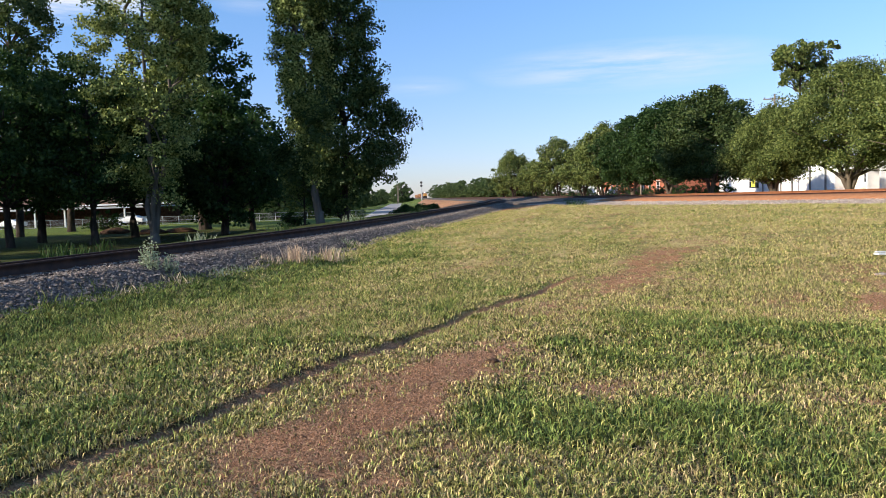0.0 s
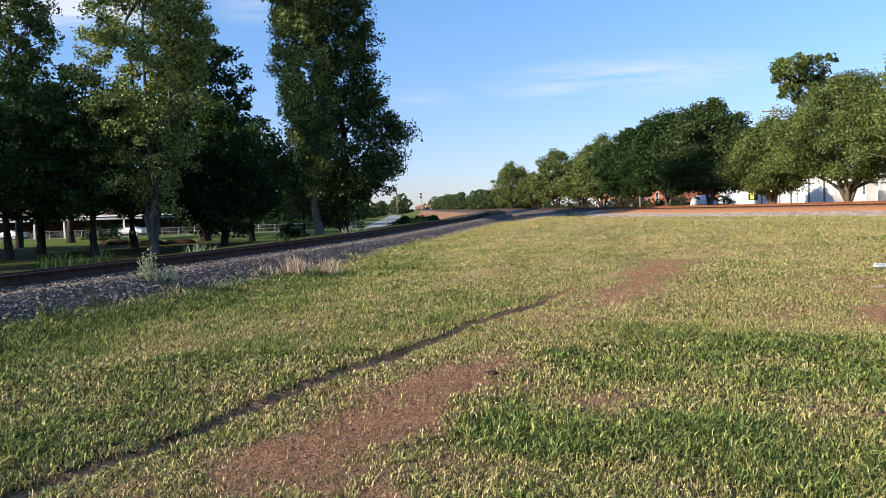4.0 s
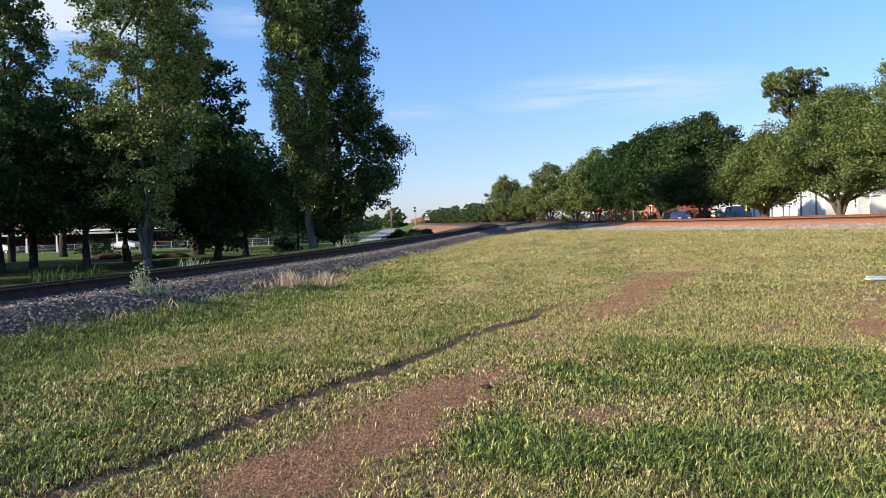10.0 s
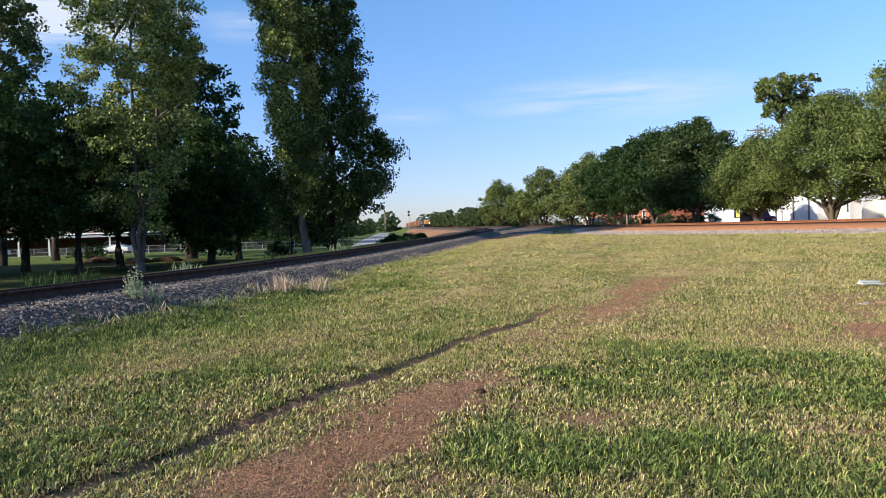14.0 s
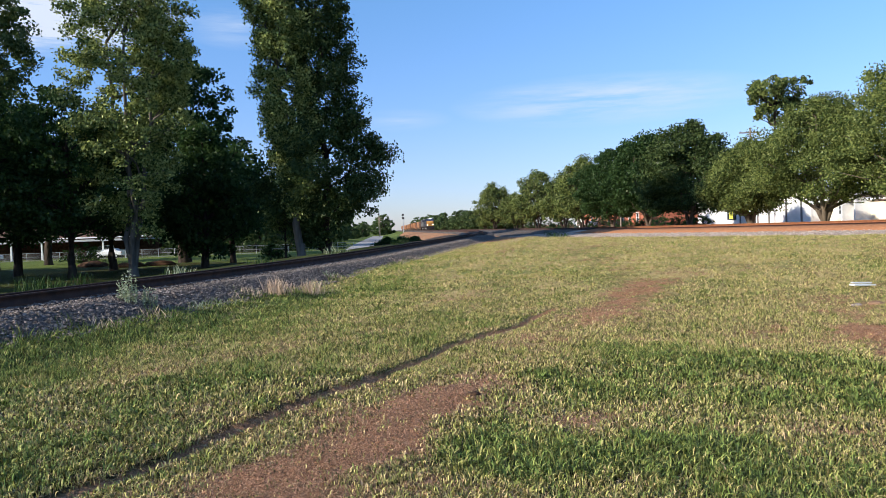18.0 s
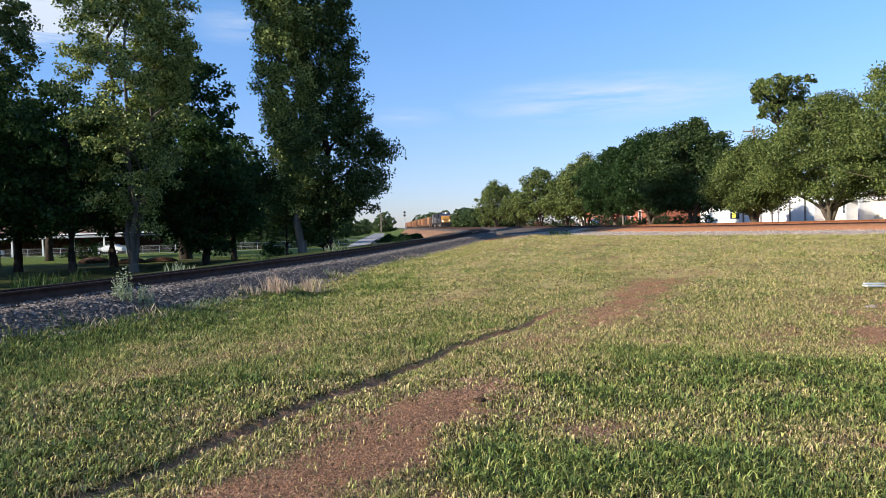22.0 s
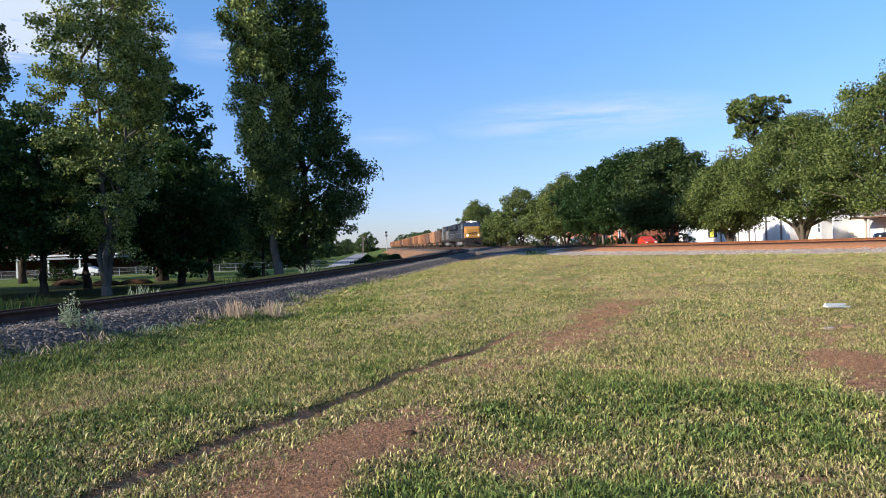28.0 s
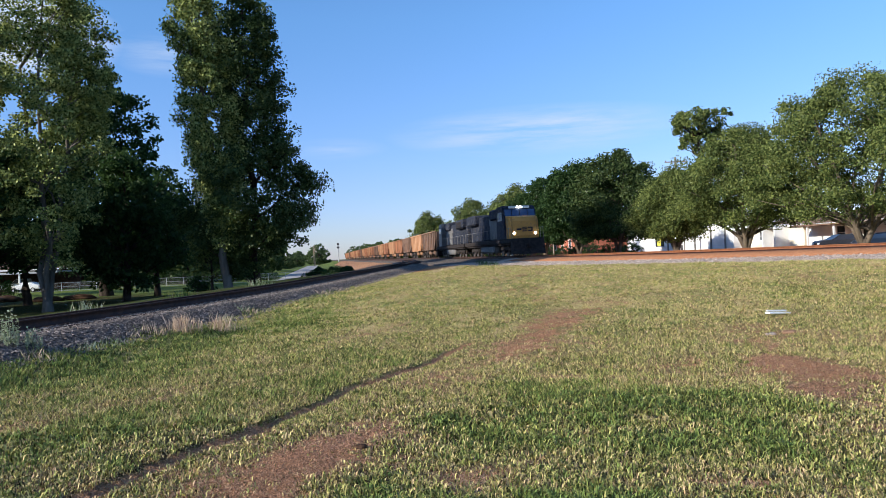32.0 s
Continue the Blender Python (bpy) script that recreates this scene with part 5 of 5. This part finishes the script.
fence = new("fence")
fence.location = (-80, 113, -1.2)
tagged(fence, "low chain-link fence with metal posts", "fence")
for k in range(32):
    bm = bmesh.new()
    tube(bm, (2.4 * k, 0, -0.2), (2.4 * k, 0, 1.25), 0.035, sides=6)
    part("post", bm, M_METAL, fence)
bm = bmesh.new()
for z in (0.08, 0.64, 1.2):
    tube(bm, (0, 0, z), (74.4, 0, z), 0.022, sides=5)
part("rail", bm, M_METAL, fence)
wires = np.arange(0, 74.4, 0.14)
wv = np.stack([np.stack([wires - 0.006, 0 * wires, 0 * wires + 0.08], 1), np.stack([wires + 0.006, 0 * wires, 0 * wires + 0.08], 1), np.stack([wires + 0.006, 0 * wires, 0 * wires + 1.2], 1), np.stack([wires - 0.006, 0 * wires, 0 * wires + 1.2], 1)], 1)
tagged(arrays("mesh", wv.reshape(-1, 3), np.arange(len(wires) * 4).reshape(-1, 4), M_METAL, fence), kind="stuff")


# ---- vehicles ----
CAR_PAINT = {}


def paint(name, c):
    if name not in CAR_PAINT:
        CAR_PAINT[name] = mat(name + "_car_paint", c, tuple(min(1, v * 1.12) for v in c), 1.0, 0.25, spec=0.6)
    return CAR_PAINT[name]


M_TYRE = mat("tyre_rubber", (0.02, 0.02, 0.02), (0.04, 0.04, 0.04), 6.0, 0.9)
M_TAIL = mat("tail_lamp", (0.4, 0.02, 0.02), (0.5, 0.03, 0.03), 2.0, 0.3)
M_FRONT = mat("head_lamp", (0.75, 0.76, 0.78), (0.85, 0.85, 0.86), 2.0, 0.15)


def car(label, colour, kind="sedan"):
    """A car, nose towards +y, its wheels on z = 0."""
    C = new("pickup_truck" if kind == "pickup" else "car")
    tagged(C, label, "pickup truck" if kind == "pickup" else "car")
    if kind == "pickup":
        out = [(-2.75, 0.5), (2.75, 0.45), (2.8, 0.8), (2.6, 1.08), (1.45, 1.16), (0.75, 1.84), (-0.85, 1.86), (-1.05, 1.22), (-2.75, 1.2)]
        glass = [(1.30, 1.2), (0.72, 1.78), (-0.80, 1.80), (-0.95, 1.24)]
        ax, hw = (1.75, -1.75), 0.95
    elif kind == "suv":
        out = [(-2.3, 0.45), (2.3, 0.42), (2.35, 0.8), (2.15, 1.05), (1.2, 1.14), (0.55, 1.68), (-1.7, 1.72), (-2.3, 1.1)]
        glass = [(1.05, 1.18), (0.52, 1.62), (-1.62, 1.65), (-2.05, 1.18)]
        ax, hw = (1.4, -1.4), 0.92
    else:
        out = [(-2.25, 0.42), (2.25, 0.38), (2.3, 0.68), (2.1, 0.88), (1.1, 0.98), (0.35, 1.42), (-0.95, 1.44), (-1.75, 1.06), (-2.28, 0.98)]
        glass = [(0.98, 1.02), (0.32, 1.37), (-0.92, 1.39), (-1.55, 1.08)]
        ax, hw = (1.38, -1.35), 0.88
    bm = bmesh.new()
    prism(bm, out, -hw, hw)
    bmesh.ops.bevel(bm, geom=list(bm.edges), offset=0.07, segments=2, affect="EDGES")
    for v in bm.verts:
        if v.co.z > 1.05:
            v.co.x *= 0.86
    body = part("body", bm, colour, C, smooth=False)
    bm = bmesh.new()
    prism(bm, glass, -hw * 0.875, hw * 0.875)
    part("side_window", bm, M_GLASS, body)
    bm = bmesh.new()
    (ya, za), (yb, zb) = glass[0], glass[1]
    prism(bm, [(ya + 0.10, za - 0.02), (yb + 0.06, zb - 0.02), (yb - 0.1, zb - 0.05), (ya - 0.1, za)], -hw * 0.74, hw * 0.74)
    part("windscreen", bm, M_GLASS, body)
    for sx in (-1, 1):
        part("headlight", boxes((sx * 0.62 - 0.18, sx * 0.62 + 0.18, out[2][0] - 0.1, out[2][0] + 0.005, out[2][1] - 0.14, out[2][1] + 0.02)), M_FRONT, body)
        part("tail_light", boxes((sx * 0.7 - 0.12, sx * 0.7 + 0.12, out[0][0] - 0.02, out[0][0] + 0.08, 0.75, 0.92)), M_TAIL, body)
        for y in ax:
            w = bmesh.new()
            tube(w, (sx * (hw - 0.2), y, 0.33), (sx * (hw + 0.01), y, 0.33), 0.33, sides=18)
            wh = part("wheel", w, M_TYRE, C)
            rim = bmesh.new()
            tube(rim, (sx * (hw - 0.05), y, 0.33), (sx * (hw + 0.02), y, 0.33), 0.2, sides=12)
            part("rim", rim, M_METAL, wh)
    return C


def parked(c, x, y, rz):
    c.matrix_basis = pose(x, y, on_ground(x, y) + 0.015, 0, 0, rz)


parked(car("white pickup truck parked under a car shed", paint("white", (0.7, 0.7, 0.7)), "pickup"), -50.5, 122, 90)
parked(car("white parked saloon in front of a car shed", paint("white", (0.7, 0.7, 0.7))), -47.6, 116.2, 84)
parked(car("white parked car beside a car shed", paint("white", (0.7, 0.7, 0.7))), -66.0, 116.0, 80)
parked(car("white parked hatchback at the edge of the park", paint("white", (0.7, 0.7, 0.7)), "suv"), -74.0, 116.0, 70)
parked(car("white parked van by the street trees", paint("white", (0.7, 0.7, 0.7)), "suv"), 38.4, 172.0, 4)
parked(car("grey parked car on a house drive", paint("grey", (0.2, 0.21, 0.22))), 44.5, 60, 40)
parked(car("dark parked car in front of a bungalow", paint("dark", (0.03, 0.03, 0.035))), 45.0, 66.5, 80)

white_suv = car("white passing sport utility car", paint("white", (0.7, 0.7, 0.7)), "suv")
silver_pickup = car("silver-blue passing pickup truck", paint("silver", (0.22, 0.25, 0.30)), "pickup")
blue_car = car("dark blue passing car", paint("blue", (0.03, 0.06, 0.16)))
maroon_car = car("dark maroon passing car", paint("maroon", (0.10, 0.02, 0.03)), "suv")
red_car = car("bright red passing car", paint("red", (0.55, 0.05, 0.02)))

# ---- signals, poles ----
mast = new("railway_signal")
mast.location = (-8.05, 313, on_ground(-8.05, 313))
tagged(mast, "tall railway signal mast with dark lamp heads", "railway signal")
bm = bmesh.new()
tube(bm, (0, 0, 0), (0, 0, 7.2), 0.16, 0.12, 8)
part("mast", bm, M_METAL, mast)
for z in (6.1, 7.4):
    bm = bmesh.new()
    tube(bm, (0, -0.15, z), (0, -0.35, z), 0.5, 0.5, 14)
    part("lamp_head", bm, M_DARK, mast)
part("ladder", boxes((0.3, 0.34, 0.1, 0.14, 0, 6.6), (0.62, 0.66, 0.1, 0.14, 0, 6.6)), M_METAL, mast)


def utility_pole(x, y, h, arms=1):
    p = new("utility_pole")
    p.location = (x, y, on_ground(x, y))
    tagged(p, "wooden utility pole with a cross-arm", "utility pole", "utility poles")
    bm = bmesh.new()
    tube(bm, (0, 0, -0.3), (0, 0, h), 0.17, 0.12, 8)
    part("pole", bm, M_WOODPOLE, p)
    part("cross_arm", boxes((-1.5, 1.5, -0.06, 0.06, h - 0.75, h - 0.6)), M_WOODPOLE, p)
    for x2 in (-1.35, -0.5, 0.5, 1.35):
        bm = bmesh.new()
        tube(bm, (x2, 0, h - 0.6), (x2, 0, h - 0.42), 0.05, 0.04, 6)
        part("insulator", bm, M_GREY, p)
    return p


utility_pole(44.2, 100.5, 13.2)
for k in range(6):
    utility_pole(39.5, 150 + 42 * k, 11.5)
for k in range(5):
    utility_pole(-19 - 3.0 * k, 330 + 60 * k, 9.0)


# ---- small growth and litter on the lawn ----
def tuft(name, label, x, y, h, r, count, material, seed, width=0.012, lean=0.35, heads=False):
    """A clump of stalks, each a thin bent blade, with seed heads if wanted."""
    nr = np.random.default_rng(seed)
    t = new(name)
    t.location = (x, y, on_ground(x, y))
    tagged(t, label, "plant")
    a, q = nr.random(count) * 6.283, r * np.sqrt(nr.random(count))
    bx, by = q * np.cos(a), q * np.sin(a)
    hh = h * (0.45 + 0.6 * nr.random(count))
    la = nr.random(count) * 6.283
    lx, ly = np.cos(la) * hh * lean * nr.random(count), np.sin(la) * hh * lean * nr.random(count)
    wa = nr.random(count) * 6.283
    wx, wy = np.cos(wa) * width, np.sin(wa) * width
    bz = np.array([on_ground(x + u, y + v) for u, v in zip(bx, by)]) - on_ground(x, y) - 0.02
    p = np.stack([np.stack([bx - wx, by - wy, bz], 1), np.stack([bx + wx, by + wy, bz], 1), np.stack([bx + lx * 0.45 + wx * 0.8, by + ly * 0.45 + wy * 0.8, bz + hh * 0.6], 1), np.stack([bx + lx, by + ly, bz + hh], 1), ], 1)
    arrays("stem_growth", p.reshape(-1, 3), np.arange(count * 4).reshape(-1, 4), material, t)["kind"] = "stuff"
    if heads:
        m = count * 9
        i = np.repeat(np.arange(count), 9)
        f = 0.35 + 0.65 * nr.random(m)
        c = np.stack([bx[i] + lx[i] * f, by[i] + ly[i] * f, bz[i] + hh[i] * f], 1) + nr.normal(0, 0.018, (m, 3))
        u = nr.normal(0, 1, (m, 3))
        u /= np.linalg.norm(u, axis=1)[:, None]
        w = np.cross(u, nr.normal(0, 1, (m, 3)))
        w /= np.linalg.norm(w, axis=1)[:, None]
        s = 0.028
        v = np.stack([c - u * s, c - w * s * 0.5, c + u * s, c + w * s * 0.5], 1).reshape(-1, 3)
        arrays("foliage", v, np.arange(m * 4).reshape(-1, 4), material, t)["kind"] = "stuff"
    return t


tuft("weed_plant", "tall grey-green weed at the foot of the ballast", -5.4, 13.9, 0.74, 0.15, 40, M_WEED, 1, 0.005, 0.12, True)
tuft("weed_plant", "small grey-green weed at the foot of the ballast", -5.1, 14.1, 0.45, 0.16, 26, M_WEED, 2, 0.005, 0.2, True)
for k, (x, y, h, n) in enumerate(((-3.45, 17.6, 0.46, 130), (-3.25, 17.9, 0.36, 60), (-2.75, 18.3, 0.44, 120), (-3.9, 17.0, 0.28, 40), (-2.45, 18.6, 0.3, 40))):
    tuft("dry_grass_clump", "pale pinkish-straw clump of tall dry grass", x, y, h, 0.26, n, M_STRAW, 10 + k, 0.0035, 0.38)
rng_t = random.Random(8)
for k in range(26):
    s = rng_t.uniform(10, 34)
    x0, y0 = line_x(SIDE_LINE, s), s
    x = x0 + rng_t.uniform(2.1, 2.8)
    tuft("grass_clump", "taller green and dry grass clump beside the ballast", x, y0, rng_t.uniform(0.14, 0.26), 0.3, 45, rng_t.choice((M_WEED, M_PEAR, M_PEAR, M_STRAW)), 40 + k, 0.0045, 0.8)
for k in range(14):
    y0 = rng_t.uniform(16, 70)
    x = line_x(SIDE_LINE, y0) - rng_t.uniform(3.0, 5.5)
    tuft("grass_clump", "tall uncut grass behind the rails", x, y0, rng_t.uniform(0.35, 0.6), 0.5, 50, rng_t.choice((M_WEED, M_DARKLEAF, M_DARKLEAF)), 80 + k, 0.009, 0.5)
for k, (x, y) in enumerate(((10.2, 58), (11, 63), (9.4, 52), (12, 70))):
    tuft("grass_clump", "dark weeds on the gravel between the tracks", x, y, 0.45, 0.9, 70, M_DARKLEAF, 120 + k, 0.02, 0.6)
tuft("dry_grass_clump", "pale dry grass at the end of the ballast", 5.2, 44, 0.26, 0.8, 60, M_STRAW, 131, 0.008, 0.9)
tuft("dry_grass_clump", "pale dry grass at the end of the ballast", 6.2, 48, 0.24, 0.8, 50, M_STRAW, 132, 0.008, 0.9)

board = new("board")
board.matrix_basis = pose(8.62, 14.62, on_ground(8.62, 14.62) + 0.05, 0, 3, 12)
tagged(board, "broken white-painted board lying on the grass", "board")
part("plank", boxes((-0.27, 0.24, -0.07, 0.07, -0.02, 0.012), bevel=0.006), M_WHITE, board)
part("batten", boxes((-0.22, 0.25, 0.05, 0.10, 0.021, 0.05), bevel=0.005), M_WHITE, board)


def lump(name, label, category, x, y, rx, ry, rz, material, seed, sub=3, sink=0.2):
    """An uneven heap or clod."""
    bm = bmesh.new()
    bmesh.ops.create_icosphere(bm, subdivisions=sub, radius=1.0)
    for v in bm.verts:
        n = noise.noise(v.co * 1.6 + Vector((seed, 0, 0))) * 0.28 + noise.noise(v.co * 4.5 + Vector((0, seed, 0))) * 0.12
        v.co *= 1 + n
        v.co = Vector((v.co.x * rx, v.co.y * ry, v.co.z * rz))
    ob = part(name, bm, material, smooth=True)
    ob.location = (x, y, on_ground(x, y) + rz * (0.5 - sink))
    return tagged(ob, label, category)


lump("stone", "pale stone lying in dry grass", "stone", 7.25, 12.5, 0.10, 0.06, 0.035, M_STONE, 3, 2)
lump("clod", "brown clod of soil on the lawn", "clod", 7.55, 12.45, 0.13, 0.10, 0.04, M_SOIL, 5, 2)
lump("clod", "dark clod of soil on the bare strip", "clod", 0.42, 6.9, 0.07, 0.05, 0.025, M_DARKSOIL, 6, 2)
for x, y, a, b, h, sd in ((-36.5, 84.6, 1.5, 1.2, 0.5, 11), (-31.0, 80.8, 1.6, 1.2, 0.38, 12), (-28.3, 82.2, 1.5, 1.1, 0.4, 13)):
    lump("soil_mound", "low mound of dark brown soil in the park", "soil mound", x, y, a, b, h, M_DARKSOIL, sd)


def shrub(label, x, y, h, r, leaf, seed, n=60):
    return tagged(tree("shrub", label, x, y, h, 0.06, scaled(BUSH, r), leaf, M_BARK, n, 45, 0.13, seed, stems=3, spread_r=0.3), category="shrub")


shrub("dark rounded shrub in the park", -44.0, 99, 2.6, 2.6, M_DARKLEAF, 301, 70)
shrub("low dark brush beside the railway curve", -3.9, 81, 0.9, 1.1, M_DARKLEAF, 302, 80)
shrub("low dark brush beside the railway curve", -2.3, 82, 0.8, 1.0, M_DARKLEAF, 303, 70)
shrub("low dark brush beside the railway curve", -0.9, 83, 0.6, 0.9, M_DARKLEAF, 304, 60)
shrub("green shrub at the edge of the gravel road", -5.6, 84, 0.6, 0.6, M_PEAR, 305, 40)
shrub("small shrub below a young tree", -13.5, 68, 1.4, 1.2, M_DARKLEAF, 306, 40)
for k in range(12):
    shrub("dark bush under the street trees", 30.5 + 1.2 * math.sin(1.9 * k), 128 + 12 * k, 2.3 + 0.4 * math.sin(2.7 * k), 3.0, M_DARKLEAF, 360 + k, 50)
for k in range(11):
    shrub("dark hedge shrub at the back of the park lawn", -39.0 + 2.5 * k, 121.5 + 0.5 * math.sin(2.1 * k), 1.9 + 0.3 * math.sin(3.7 * k), 1.9, M_DARKLEAF, 330 + k, 50)
for k in range(7):
    shrub("clipped dark hedge shrub before a building", 41.5, 112 + 9.5 * k, 1.9, 2.2, M_DARKLEAF, 310 + k, 60)


# ---- what moves ----
def motions():
    line = MAIN_LINE
    s_of = np.concatenate([[0], np.cumsum(np.linalg.norm(np.diff(line[:, :2], axis=0), axis=1))])

    def at(s):
        return np.array([np.interp(s, s_of, line[:, c]) for c in range(3)])

    front_32 = float(np.interp(65.0, line[:, 1], s_of))
    speed = 16.5

    def vehicle_pose(s, half, back):
        a, b = at(s - half), at(s + half)
        m, d = (a + b) / 2, a - b
        rz = math.degrees(math.atan2(-d[0], d[1])) + (180 if back else 0)
        return pose(m[0], m[1], m[2] + 0.002, 0, 0, rz)

    times = [0.5 * k for k in range(65)]
    places = [(loco_1, 10.9, 6.6, False), (loco_2, 10.9 + 22.0, 6.6, True)]
    s = 10.9 + 22.0 + 11.0 + 7.8
    for w in wagon_list:
        places.append((w, s, 5.6, False))
        s += 15.5
    for ob, behind, half, back in places:
        walk(ob, [(t, vehicle_pose(front_32 + (32 - t) * speed + behind, half, back)) for t in times])
    for ob, x, v, c, rz in ((white_suv, 33.0, -18.2, 168.0, 180), (silver_pickup, 36.6, 18.7, -95.2, 0), (blue_car, 33.0, -22.0, 322.0, 180), (maroon_car, 33.0, -19.9, 354.0, 180), (red_car, 33.0, -19.5, 648.5, 180)):
        walk(ob, [(t, pose(x, v * t + c, 0.42 + 0.014, 0, 0, rz)) for t in (0.0, 8.0, 16.0, 24.0, 32.0)])


motions()
